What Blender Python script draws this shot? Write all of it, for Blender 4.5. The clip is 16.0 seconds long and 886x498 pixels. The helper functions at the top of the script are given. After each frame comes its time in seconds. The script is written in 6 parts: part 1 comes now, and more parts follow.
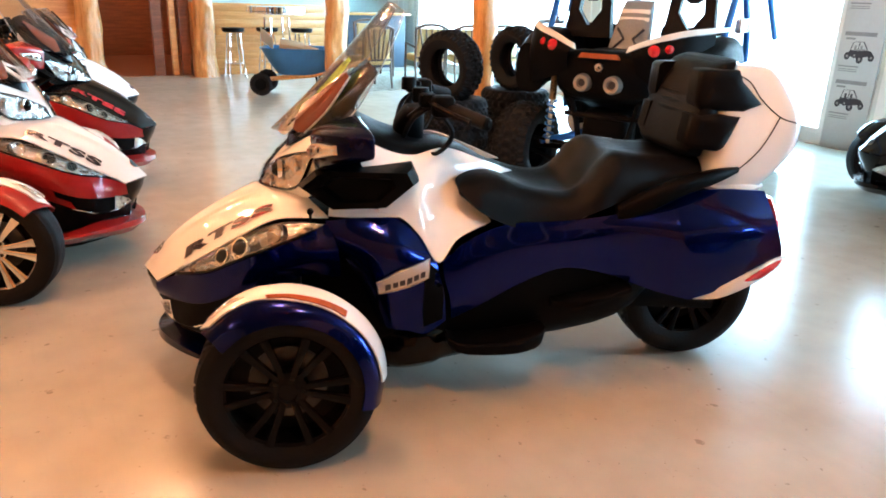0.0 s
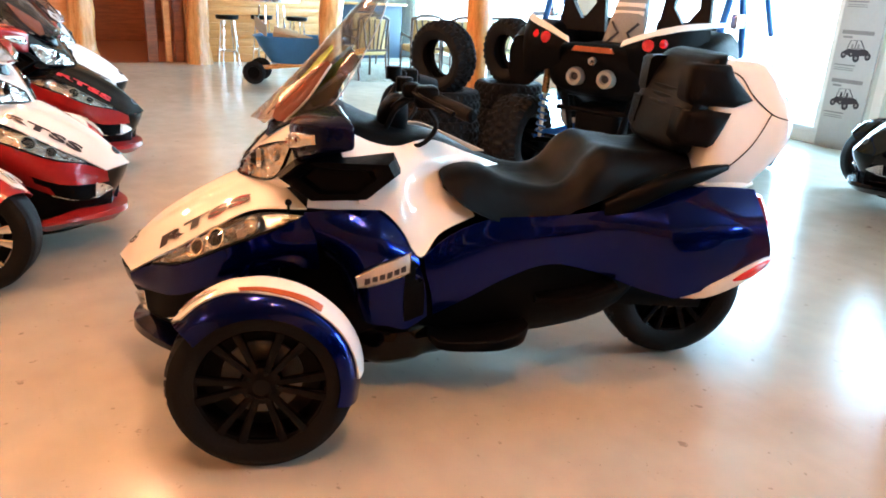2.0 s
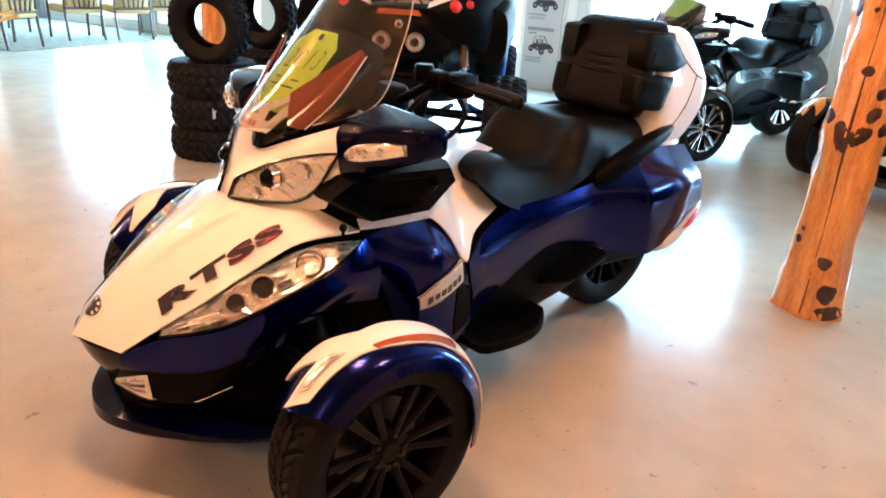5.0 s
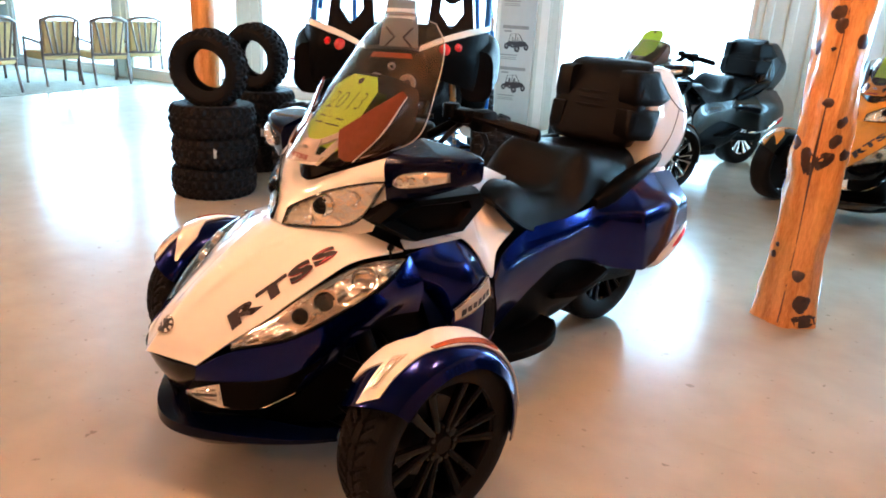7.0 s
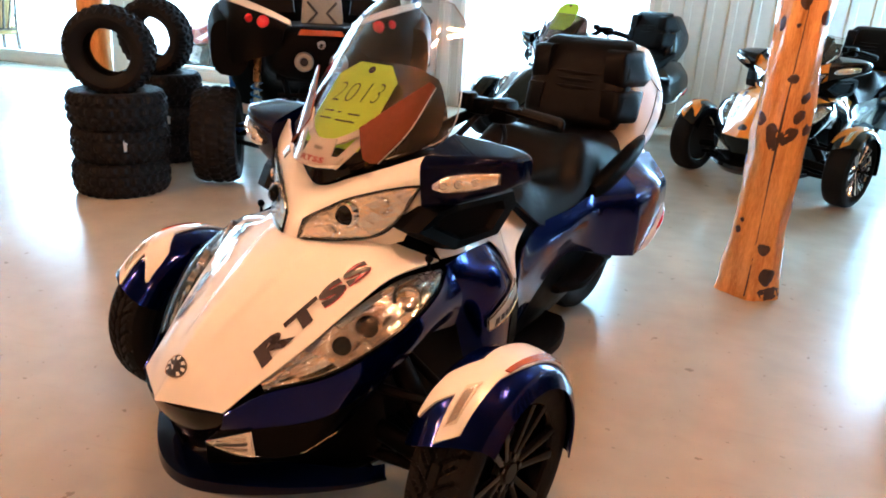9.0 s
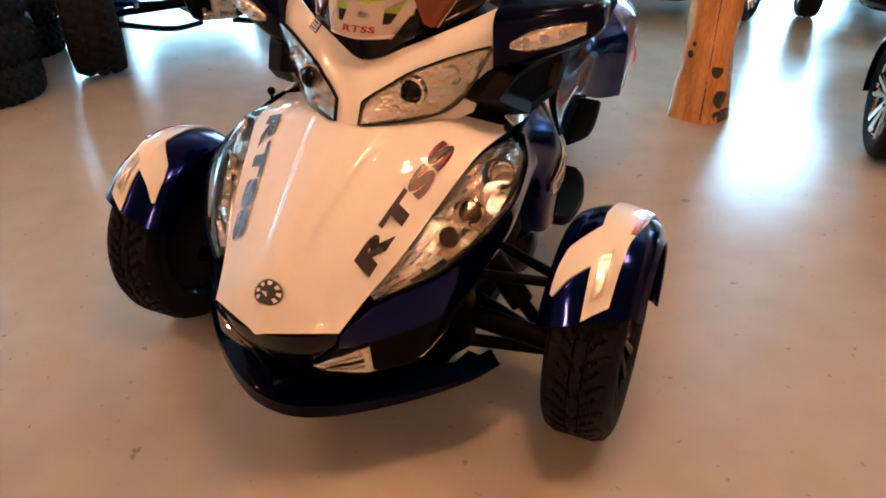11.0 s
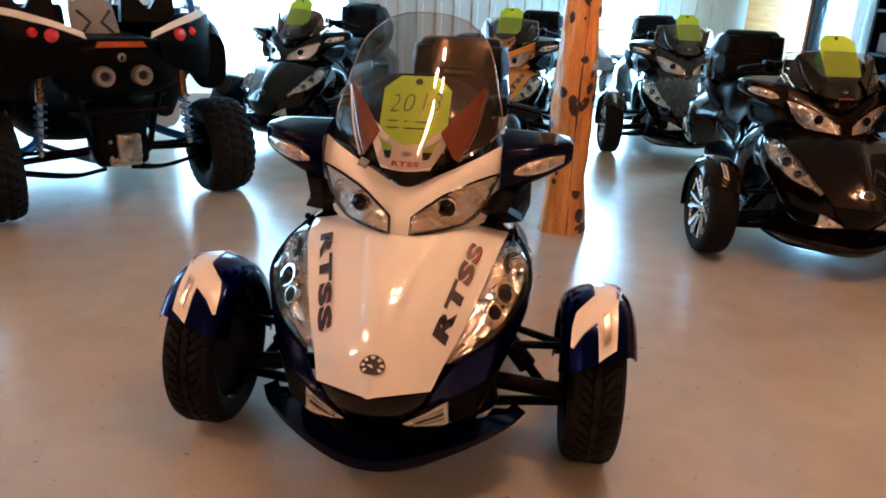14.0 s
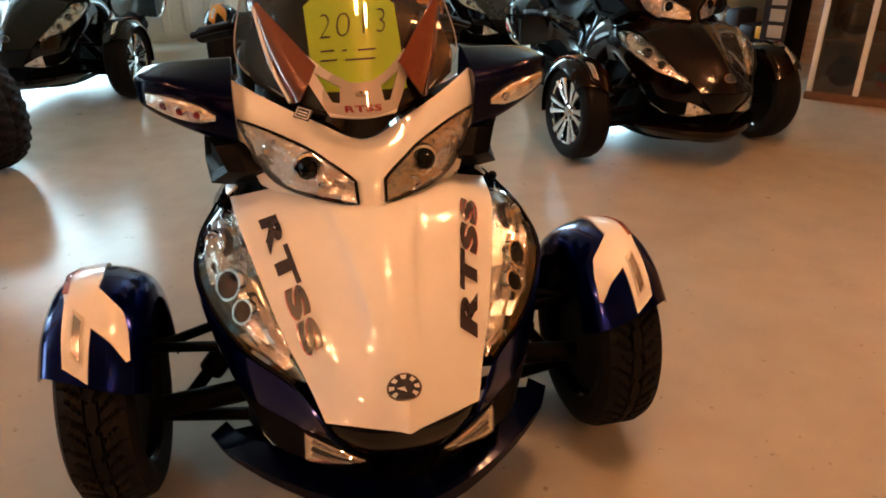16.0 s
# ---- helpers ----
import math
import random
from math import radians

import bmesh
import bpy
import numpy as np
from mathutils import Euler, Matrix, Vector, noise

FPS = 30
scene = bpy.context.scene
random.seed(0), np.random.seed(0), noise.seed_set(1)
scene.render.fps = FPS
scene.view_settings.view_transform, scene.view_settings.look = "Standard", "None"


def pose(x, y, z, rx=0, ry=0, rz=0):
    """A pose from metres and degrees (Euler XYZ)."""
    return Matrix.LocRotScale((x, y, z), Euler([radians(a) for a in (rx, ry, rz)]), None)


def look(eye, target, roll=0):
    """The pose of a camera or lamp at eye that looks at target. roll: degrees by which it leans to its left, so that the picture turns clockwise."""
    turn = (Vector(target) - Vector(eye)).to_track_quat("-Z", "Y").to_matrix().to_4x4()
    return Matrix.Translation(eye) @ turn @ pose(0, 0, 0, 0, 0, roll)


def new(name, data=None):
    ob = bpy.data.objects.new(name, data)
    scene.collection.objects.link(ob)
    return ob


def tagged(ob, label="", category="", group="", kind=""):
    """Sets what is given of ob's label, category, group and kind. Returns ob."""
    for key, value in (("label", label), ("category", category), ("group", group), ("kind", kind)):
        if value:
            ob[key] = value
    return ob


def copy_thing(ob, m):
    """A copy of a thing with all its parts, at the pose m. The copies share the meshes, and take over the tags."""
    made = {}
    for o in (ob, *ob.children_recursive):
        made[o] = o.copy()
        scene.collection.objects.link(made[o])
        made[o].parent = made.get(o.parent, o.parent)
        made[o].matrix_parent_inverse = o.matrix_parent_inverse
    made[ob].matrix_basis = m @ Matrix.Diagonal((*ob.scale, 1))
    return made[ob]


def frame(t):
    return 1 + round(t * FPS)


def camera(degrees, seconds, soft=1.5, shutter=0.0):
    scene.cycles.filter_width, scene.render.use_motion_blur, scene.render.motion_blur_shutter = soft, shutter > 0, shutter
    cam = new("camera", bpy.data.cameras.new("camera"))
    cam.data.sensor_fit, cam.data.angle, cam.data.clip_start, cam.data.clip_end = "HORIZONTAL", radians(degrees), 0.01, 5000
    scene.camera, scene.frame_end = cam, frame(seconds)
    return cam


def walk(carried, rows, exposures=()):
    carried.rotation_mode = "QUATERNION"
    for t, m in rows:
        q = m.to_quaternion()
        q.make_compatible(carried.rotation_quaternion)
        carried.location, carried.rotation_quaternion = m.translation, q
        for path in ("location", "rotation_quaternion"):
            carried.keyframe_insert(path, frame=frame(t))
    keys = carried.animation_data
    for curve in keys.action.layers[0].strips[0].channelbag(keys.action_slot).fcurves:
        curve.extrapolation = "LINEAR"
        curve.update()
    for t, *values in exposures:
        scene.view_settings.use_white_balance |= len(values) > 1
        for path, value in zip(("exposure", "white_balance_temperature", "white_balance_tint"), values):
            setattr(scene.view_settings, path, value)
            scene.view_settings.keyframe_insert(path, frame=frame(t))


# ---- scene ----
cam = camera(62.6, 16.0, soft=1.8)
EXPOSURES = [(0, 0.82, 5480, 13), (4, 1.04, 5400, 13), (7, 0.72, 5270, 12.5), (8, 0.69, 5290, 12.5), (10, 0.41, 5300, 12.5), (12.5, 0.0, 5250, 13), (14, -0.02, 5080, 12.5), (14.5, -0.06, 5360, 13), (15.5, -0.04, 5950, 14.5), (16, 0.02, 6350, 15.5)]
PATH = [
    (0, (0.128, -2.759, 1.471), (0.462, -0.901, 0.813), 1.9),
    (0.5, (0.184, -2.816, 1.471), (0.474, -0.936, 0.854), 2.2),
    (1, (0.205, -2.843, 1.47), (0.472, -0.958, 0.857), 1.5),
    (1.5, (0.228, -2.843, 1.458), (0.525, -0.976, 0.806), 2.3),
    (2, (0.184, -2.71, 1.459), (0.531, -0.86, 0.782), 3.0),
    (2.5, (0.049, -2.532, 1.475), (0.564, -0.721, 0.801), 3.6),
    (3, (-0.056, -2.313, 1.449), (0.571, -0.535, 0.781), 2.9),
    (3.5, (-0.209, -2.043, 1.458), (0.515, -0.311, 0.768), 6.8),
    (4, (-0.46, -1.893, 1.409), (0.534, -0.322, 0.672), 6.0),
    (4.2, (-0.554, -1.858, 1.43), (0.562, -0.382, 0.672), 6.5),
    (6.3, (-1.24, -2.115, 1.48), (0.008, -0.715, 0.783), 2.6),
    (6.5, (-1.255, -2.101, 1.482), (0.03, -0.723, 0.812), 3.8),
    (7, (-1.229, -1.999, 1.489), (0.068, -0.62, 0.844), 3.1),
    (7.5, (-1.221, -1.896, 1.487), (0.106, -0.551, 0.833), 4.5),
    (8, (-1.314, -1.742, 1.485), (0.11, -0.497, 0.836), 2.3),
    (8.5, (-1.39, -1.615, 1.488), (0.092, -0.472, 0.782), 3.2),
    (9, (-1.377, -1.483, 1.486), (0.134, -0.372, 0.79), 3.3),
    (9.5, (-1.374, -1.348, 1.491), (0.144, -0.241, 0.805), 3.9),
    (10, (-1.484, -1.2, 1.468), (0.067, -0.283, 0.599), 1.4),
    (10.2, (-1.504, -1.137, 1.465), (0.028, -0.301, 0.487), -1.6),
    (12.3, (-1.756, -0.491, 1.41), (-0.022, -0.075, 0.505), 4.0),
    (12.5, (-1.844, -0.438, 1.428), (-0.076, -0.112, 0.551), 3.2),
    (13, (-1.992, -0.356, 1.491), (-0.18, -0.204, 0.66), 2.9),
    (13.5, (-2.139, -0.396, 1.525), (-0.283, -0.173, 0.814), 1.9),
    (14, (-2.232, -0.38, 1.544), (-0.365, -0.173, 0.855), 2.4),
    (14.5, (-2.282, -0.215, 1.521), (-0.409, -0.077, 0.834), -0.7),
    (15, (-2.232, -0.101, 1.506), (-0.38, -0.154, 0.753), 0.0),
    (15.5, (-1.961, 0.033, 1.472), (-0.15, -0.2, 0.656), -2.8),
    (16, (-1.688, 0.197, 1.447), (0.066, -0.206, 0.574), -0.2),
]
walk(cam, [(t, look(eye, target, roll)) for t, eye, target, roll in PATH], EXPOSURES)

# ---- world, sun, lights, exposure ----
world = bpy.data.worlds.new("world")
scene.world = world
world.use_nodes = True
sky = world.node_tree.nodes.new("ShaderNodeTexSky")
sky.sky_type, sky.sun_disc = "NISHITA", False
sky.sun_elevation, sky.sun_rotation = radians(38), radians(60)
world.node_tree.links.new(sky.outputs[0], world.node_tree.nodes["Background"].inputs[0])
world.node_tree.nodes["Background"].inputs[1].default_value = 0.12

# room axes: u runs along the window wall, v towards it
TURN = -68.0
ROOM = pose(0, 0, 0, 0, 0, TURN)


def uv(u, v, z=0.0, turn=0.0):
    """A pose in the world from a place in room axes."""
    return ROOM @ pose(u, v, z, 0, 0, turn)


def area_lamp(name, m, sx, sy, watts, colour):
    d = bpy.data.lights.new(name, "AREA")
    d.shape, d.size, d.size_y, d.energy, d.color = "RECTANGLE", sx, sy, watts, colour
    ob = new(name, d)
    ob.matrix_world = m
    return ob


# ---- materials ----
def material(name, colour, rough=0.5, metal=0.0, coat=0.0, vary=0.12, scale=8.0, bump=0.0, bump_scale=60.0, second=None, stretch=(1, 1, 1), spec=0.5):
    """A principled material whose colour and roughness wander at two scales."""
    m = bpy.data.materials.new(name)
    m.use_nodes = True
    n, l = m.node_tree.nodes, m.node_tree.links
    p = n["Principled BSDF"]
    tc = n.new("ShaderNodeTexCoord")
    mp = n.new("ShaderNodeMapping")
    mp.inputs["Scale"].default_value = stretch
    l.new(tc.outputs["Object"], mp.inputs[0])
    a, b = n.new("ShaderNodeTexNoise"), n.new("ShaderNodeTexNoise")
    a.inputs["Scale"].default_value, b.inputs["Scale"].default_value = scale, scale * 9
    a.inputs["Detail"].default_value = 5
    for t in (a, b):
        l.new(mp.outputs[0], t.inputs["Vector"])
    mix = n.new("ShaderNodeMix")
    mix.data_type = "FLOAT"
    mix.inputs[0].default_value = 0.4
    l.new(a.outputs[0], mix.inputs[2])
    l.new(b.outputs[0], mix.inputs[3])
    ramp = n.new("ShaderNodeMix")
    ramp.data_type = "RGBA"
    lo = [max(0.0, c * (1 - vary)) for c in colour]
    hi = [min(1.0, c * (1 + vary)) for c in (second or colour)]
    ramp.inputs[6].default_value, ramp.inputs[7].default_value = (*lo, 1), (*hi, 1)
    cr_ = n.new("ShaderNodeMapRange")
    cr_.inputs[1].default_value, cr_.inputs[2].default_value = 0.35, 0.65
    l.new(mix.outputs[0], cr_.inputs[0])
    l.new(cr_.outputs[0], ramp.inputs[0])
    l.new(ramp.outputs[2], p.inputs["Base Color"])
    rr = n.new("ShaderNodeMapRange")
    rr.inputs[3].default_value, rr.inputs[4].default_value = max(0.02, rough * 0.85), min(1, rough * 1.15)
    l.new(cr_.outputs[0], rr.inputs[0])
    l.new(rr.outputs[0], p.inputs["Roughness"])
    p.inputs["Metallic"].default_value, p.inputs["Specular IOR Level"].default_value = metal, spec
    p.inputs["Coat Weight"].default_value, p.inputs["Coat Roughness"].default_value = coat, 0.025
    if bump:
        bt, bn = n.new("ShaderNodeTexNoise"), n.new("ShaderNodeBump")
        bt.inputs["Scale"].default_value, bt.inputs["Detail"].default_value = bump_scale, 6
        l.new(mp.outputs[0], bt.inputs["Vector"])
        bn.inputs["Strength"].default_value, bn.inputs["Distance"].default_value = bump, 0.03 if bump >= 1 else 0.01
        l.new(bt.outputs[0], bn.inputs["Height"])
        l.new(bn.outputs[0], p.inputs["Normal"])
    return m


def glass(name, tint, rough=0.0, clear=0.85):
    """Thin glass or clear plastic: mostly see-through, with a gloss that grows at grazing angles."""
    m = bpy.data.materials.new(name)
    m.use_nodes = True
    n, l = m.node_tree.nodes, m.node_tree.links
    out = n["Material Output"]
    n.remove(n["Principled BSDF"])
    tr, gl, mx, fr, pw, sc = n.new("ShaderNodeBsdfTransparent"), n.new("ShaderNodeBsdfGlossy"), n.new("ShaderNodeMixShader"), n.new("ShaderNodeLayerWeight"), n.new("ShaderNodeMath"), n.new("ShaderNodeMath")
    tr.inputs[0].default_value = (*[c * clear for c in tint], 1)
    gl.inputs["Roughness"].default_value = rough
    fr.inputs[0].default_value = 0.5
    pw.operation, pw.inputs[1].default_value = "POWER", 4.5
    sc.operation, sc.inputs[1].default_value, sc.inputs[2].default_value = "MULTIPLY_ADD", 0.80, 0.075
    l.new(fr.outputs["Facing"], pw.inputs[0])
    l.new(pw.outputs[0], sc.inputs[0])
    l.new(sc.outputs[0], mx.inputs[0])
    l.new(tr.outputs[0], mx.inputs[1])
    l.new(gl.outputs[0], mx.inputs[2])
    l.new(mx.outputs[0], out.inputs[0])
    return m


def glow(name, colour, strength):
    m = bpy.data.materials.new(name)
    m.use_nodes = True
    p = m.node_tree.nodes["Principled BSDF"]
    p.inputs["Base Color"].default_value = (*colour, 1)
    p.inputs["Emission Color"].default_value, p.inputs["Emission Strength"].default_value = (*colour, 1), strength
    return m


def wood(name, a, b, grain=(1, 14, 14), rough=0.35, coat=0.3, scale=2.2):
    """Varnished wood with long grain and dark rings."""
    m = material(name, a, rough, 0, coat, 0.08, scale, 0.15, 25, b, grain)
    return m


WHITE = material("white_paint", (0.80, 0.79, 0.77), 0.55, 0, 1.0, 0.02, 3, spec=0.25)
BLUE = material("blue_metallic_paint", (0.0003, 0.0046, 0.080), 0.17, 0.85, 0.30, 0.06, 4, spec=0.08)
# darker copy of BLUE: the shade on lip and mirror pods is in its colour
SHADEDBLUE = material("shaded_blue_paint", (0.0003, 0.0016, 0.018), 0.16, 0.35, 0.14, 0.06, 4, spec=0.10)
RED = material("red_paint", (0.30, 0.010, 0.008), 0.45, 0.0, 1.0, 0.1, 4, spec=0.15)
BLACK = material("black_gloss_paint", (0.002, 0.002, 0.0026), 0.22, 0.0, 0.6, 0.1, 4, spec=0.15)
BROWN = material("dark_brown_paint", (0.0034, 0.0012, 0.0010), 0.18, 0.0, 0.45, 0.1, 4, spec=0.12)
GREY = material("dark_grey_paint", (0.035, 0.04, 0.043), 0.28, 0.4, 0.8, 0.1, 4, spec=0.2)
YELLOW = material("orange_yellow_paint", (0.72, 0.28, 0.018), 0.45, 0.0, 1.0, 0.06, 4, spec=0.2)
PLASTIC = material("black_plastic", (0.0012, 0.0012, 0.0015), 0.46, 0, 0, 0.2, 12, 0.15, 220, spec=0.06)
GLOSSBLACK = material("gloss_black_plastic", (0.002, 0.002, 0.0025), 0.16, 0, 0.10, 0.1, 6, spec=0.16)
LEATHER = material("black_leatherette", (0.0018, 0.0016, 0.0020), 0.40, 0, 0.0, 0.2, 9, 0.25, 260, spec=0.09)
RUBBER = material("tyre_rubber", (0.0066, 0.0066, 0.0074), 0.62, 0, 0, 0.25, 14, 0.25, 120, spec=0.12)
DARKMETAL = material("black_alloy", (0.0040, 0.0040, 0.0050), 0.16, 0.0, 0.04, 0.1, 9, spec=0.07)
STEEL = material("brushed_steel", (0.55, 0.54, 0.52), 0.28, 1.0, 0, 0.12, 20)
SATINPLATE = material("satin_silver_plate", (0.62, 0.58, 0.52), 0.35, 0.4, 0.3, 0.06, 20)
DISC = material("dark_steel", (0.10, 0.09, 0.085), 0.35, 1.0, 0, 0.2, 20)
CHROME = material("chrome", (0.80, 0.80, 0.80), 0.06, 1.0, 0, 0.03, 6)
REFLECTOR = material("lamp_reflector", (0.95, 0.93, 0.90), 0.05, 0.95, 0, 0.05, 30, 0.45, 60)
AMBER = material("amber_lens", (0.36, 0.070, 0.014), 0.12, 0, 1.0, 0.15, 40, 0.3, 150)
REDLENS = material("red_lens", (0.55, 0.01, 0.012), 0.1, 0, 1.0, 0.15, 40, 0.3, 150)
BRONZE = material("bronze_acrylic", (0.16, 0.045, 0.022), 0.12, 0.2, 1.0, 0.1, 8)
SCREEN = glass("windscreen_acrylic", (0.97, 0.94, 0.92), 0.0, 0.90)
SMOKE = glass("smoked_acrylic", (0.24, 0.165, 0.15))
LENS = glass("clear_lens", (1, 1, 1), 0.02, 0.985)
PANE = glass("window_glass", (0.97, 1, 0.99))
TAG = material("lime_card", (0.54, 0.90, 0.03), 0.7, 0, 0, 0.05, 6)
INK = material("black_ink", (0.02, 0.02, 0.03), 0.6)
DECAL = material("dark_decal", (0.03, 0.022, 0.028), 0.3, 0, 0.5)
DECALRED = material("red_decal", (0.42, 0.02, 0.03), 0.3, 0, 0.5)
ACRYLIC_EDGE = material("polished_acrylic_edge", (0.40, 0.36, 0.33), 0.1, 0, 0.5, 0.1, 6)
BLUETUBE = material("blue_tube_paint", (0.015, 0.12, 0.42), 0.3, 0.1, 0.8)


# ---- mesh tools ----
def part(name, bm, mat, parent=None, label="", smooth=38.0):
    """Links a bmesh as one mesh object, under a thing where a parent is given."""
    bmesh.ops.recalc_face_normals(bm, faces=bm.faces)
    limit = radians(smooth)
    for f in bm.faces:
        f.smooth = True
    for e in bm.edges:
        if len(e.link_faces) == 2 and e.calc_face_angle(0) > limit:
            e.smooth = False
    me = bpy.data.meshes.new(name)
    bm.to_mesh(me)
    bm.free()
    me.materials.append(mat)
    ob = new(name, me)
    if parent is not None:
        ob.parent = parent
    if label:
        ob["label"] = label
    return ob


def thing(name, m, label, category, group=""):
    ob = new(name)
    ob.empty_display_size = 0.1
    ob.matrix_world = m
    return tagged(ob, label, category, group)


def spline(pts, n):
    """n points of a Catmull-Rom curve through pts."""
    p = [Vector(q) for q in pts]
    if len(p) < 2:
        return [p[0].copy() for _ in range(n)]
    p = [2 * p[0] - p[1], *p, 2 * p[-1] - p[-2]]
    out = []
    for i in range(n):
        s = i / (n - 1) * (len(p) - 3)
        k = min(int(s), len(p) - 4)
        t = s - k
        a, b, c, d = p[k:k + 4]
        out.append(0.5 * (2 * b + (c - a) * t + (2 * a - 5 * b + 4 * c - d) * t * t + (3 * b - a - 3 * c + d) * t ** 3))
    return out


def net(rows, nu, nv):
    """A smooth net of nu x nv points through a few control rows."""
    rows = [spline(r, nv) for r in rows]
    cols = [spline([r[j] for r in rows], nu) for j in range(nv)]
    return [[cols[j][i] for j in range(nv)] for i in range(nu)]


def both(half):
    """A row over the whole width from its half, which starts at the middle."""
    return [(x, -y, z) for x, y, z in reversed(half[1:])] + list(half)


def flip(rows):
    return [[(x, -y, z) for x, y, z in r] for r in rows]


def shell(bm, g, thick):
    """A sheet of real thickness over a net of points."""
    nu, nv = len(g), len(g[0])
    top = [[bm.verts.new(p) for p in r] for r in g]
    low = []
    for i in range(nu):
        row = []
        for j in range(nv):
            a = g[min(i + 1, nu - 1)][j] - g[max(i - 1, 0)][j]
            b = g[i][min(j + 1, nv - 1)] - g[i][max(j - 1, 0)]
            n = a.cross(b)
            n = n.normalized() if n.length > 1e-9 else Vector((0, 0, 1))
            row.append(bm.verts.new(g[i][j] + n * thick))
        low.append(row)
    for i in range(nu - 1):
        for j in range(nv - 1):
            bm.faces.new((top[i][j], top[i + 1][j], top[i + 1][j + 1], top[i][j + 1]))
            bm.faces.new((low[i][j], low[i][j + 1], low[i + 1][j + 1], low[i + 1][j]))
    for i in range(nu - 1):
        for j in (0, nv - 1):
            bm.faces.new((top[i][j], low[i][j], low[i + 1][j], top[i + 1][j]))
    for j in range(nv - 1):
        for i in (0, nu - 1):
            bm.faces.new((top[i][j], top[i][j + 1], low[i][j + 1], low[i][j]))
    return bm


def sheet(rows, nu, nv, thick):
    return shell(bmesh.new(), net(rows, nu, nv), thick)


def box(bm, c, s, bevel=0.0, m=None, seg=2):
    """A box of size s round c, with rounded edges."""
    r = bmesh.ops.create_cube(bm, size=1, matrix=(m or Matrix()) @ Matrix.Translation(c) @ Matrix.Diagonal((*s, 1)))
    if bevel:
        es = {e for v in r["verts"] for e in v.link_edges}
        bmesh.ops.bevel(bm, geom=list(es), offset=bevel, segments=seg, affect="EDGES", profile=0.5)
    return bm


def tube(bm, pts, r, seg=10, n=0, taper=None):
    """A round bar along a smooth line."""
    p = spline(pts, n) if n else [Vector(q) for q in pts]
    rings, up = [], None
    for i, c in enumerate(p):
        d = (p[min(i + 1, len(p) - 1)] - p[max(i - 1, 0)]).normalized()
        if up is None:
            up = d.orthogonal().normalized()
        up = (up - d * up.dot(d)).normalized()
        w = d.cross(up)
        q = r if taper is None else r + (taper - r) * i / (len(p) - 1)
        rings.append([bm.verts.new(c + (up * math.cos(2 * math.pi * k / seg) + w * math.sin(2 * math.pi * k / seg)) * q) for k in range(seg)])
    skin(bm, rings)
    return bm


def skin(bm, rings, caps=True):
    n = len(rings[0])
    for a, b in zip(rings, rings[1:]):
        for k in range(n):
            bm.faces.new((a[k], a[(k + 1) % n], b[(k + 1) % n], b[k]))
    if caps:
        bm.faces.new(rings[0][::-1])
        bm.faces.new(rings[-1])


def lathe(bm, profile, seg, m=None, closed=False, ripple=None):
    """Turns a profile of (radius, along) about the y axis."""
    m = m or Matrix()
    rings = []
    for k in range(seg):
        a = 2 * math.pi * k / seg
        ring = []
        for i, (r, y) in enumerate(profile):
            q = r + (ripple(k, i, y) if ripple else 0)
            ring.append(bm.verts.new(m @ Vector((q * math.cos(a), y, q * math.sin(a)))))
        rings.append(ring)
    n = len(profile)
    for k in range(seg):
        a, b = rings[k], rings[(k + 1) % seg]
        for i in range(n if closed else n - 1):
            bm.faces.new((a[i], a[(i + 1) % n], b[(i + 1) % n], b[i]))
    return bm


def loft(bm, sections, seg=20, n=0, power=2.6):
    """A body through rounded sections (centre, half size a along one way, half size b along the other), given as (c, va, vb)."""
    if n:
        cs = spline([s[0] for s in sections], n)
        va = spline([s[1] for s in sections], n)
        vb = spline([s[2] for s in sections], n)
        sections = list(zip(cs, va, vb))
    rings = []
    for c, a, b in sections:
        ring = []
        for k in range(seg):
            t = 2 * math.pi * k / seg
            ca, sa = math.cos(t), math.sin(t)
            x = math.copysign(abs(ca) ** (2 / power), ca)
            y = math.copysign(abs(sa) ** (2 / power), sa)
            ring.append(bm.verts.new(Vector(c) + Vector(a) * x + Vector(b) * y))
        rings.append(ring)
    skin(bm, rings)
    return bm


def prism(bm, outline, depth, m=None, bevel=0.0):
    """A plate with an outline in x and z, depth along y."""
    m = m or Matrix()
    a = [bm.verts.new(m @ Vector((x, 0, z))) for x, z in outline]
    b = [bm.verts.new(m @ Vector((x, depth, z))) for x, z in outline]
    bm.faces.new(a)
    bm.faces.new(b[::-1])
    n = len(a)
    es = []
    for k in range(n):
        bm.faces.new((a[k], b[k], b[(k + 1) % n], a[(k + 1) % n]))
    if bevel:
        es = [e for e in bm.edges if e.verts[0] in a and e.verts[1] in a or e.verts[0] in b and e.verts[1] in b]
        bmesh.ops.bevel(bm, geom=es, offset=bevel, segments=2, affect="EDGES")
    return bm


def text_points(words, size, bold=0.0):
    """Flat faces of words in the built-in font: points and polygons, about their middle."""
    c = bpy.data.curves.new("words", "FONT")
    c.body, c.size, c.align_x, c.align_y, c.resolution_u, c.offset, c.space_character = words, size, "CENTER", "CENTER", 3, bold, 1.14
    ob = bpy.data.objects.new("words", c)
    scene.collection.objects.link(ob)
    me = ob.evaluated_get(bpy.context.evaluated_depsgraph_get()).to_mesh()
    pts = [v.co.copy() for v in me.vertices]
    polys = [tuple(p.vertices) for p in me.polygons]
    bpy.data.objects.remove(ob)
    bpy.data.curves.remove(c)
    return pts, polys


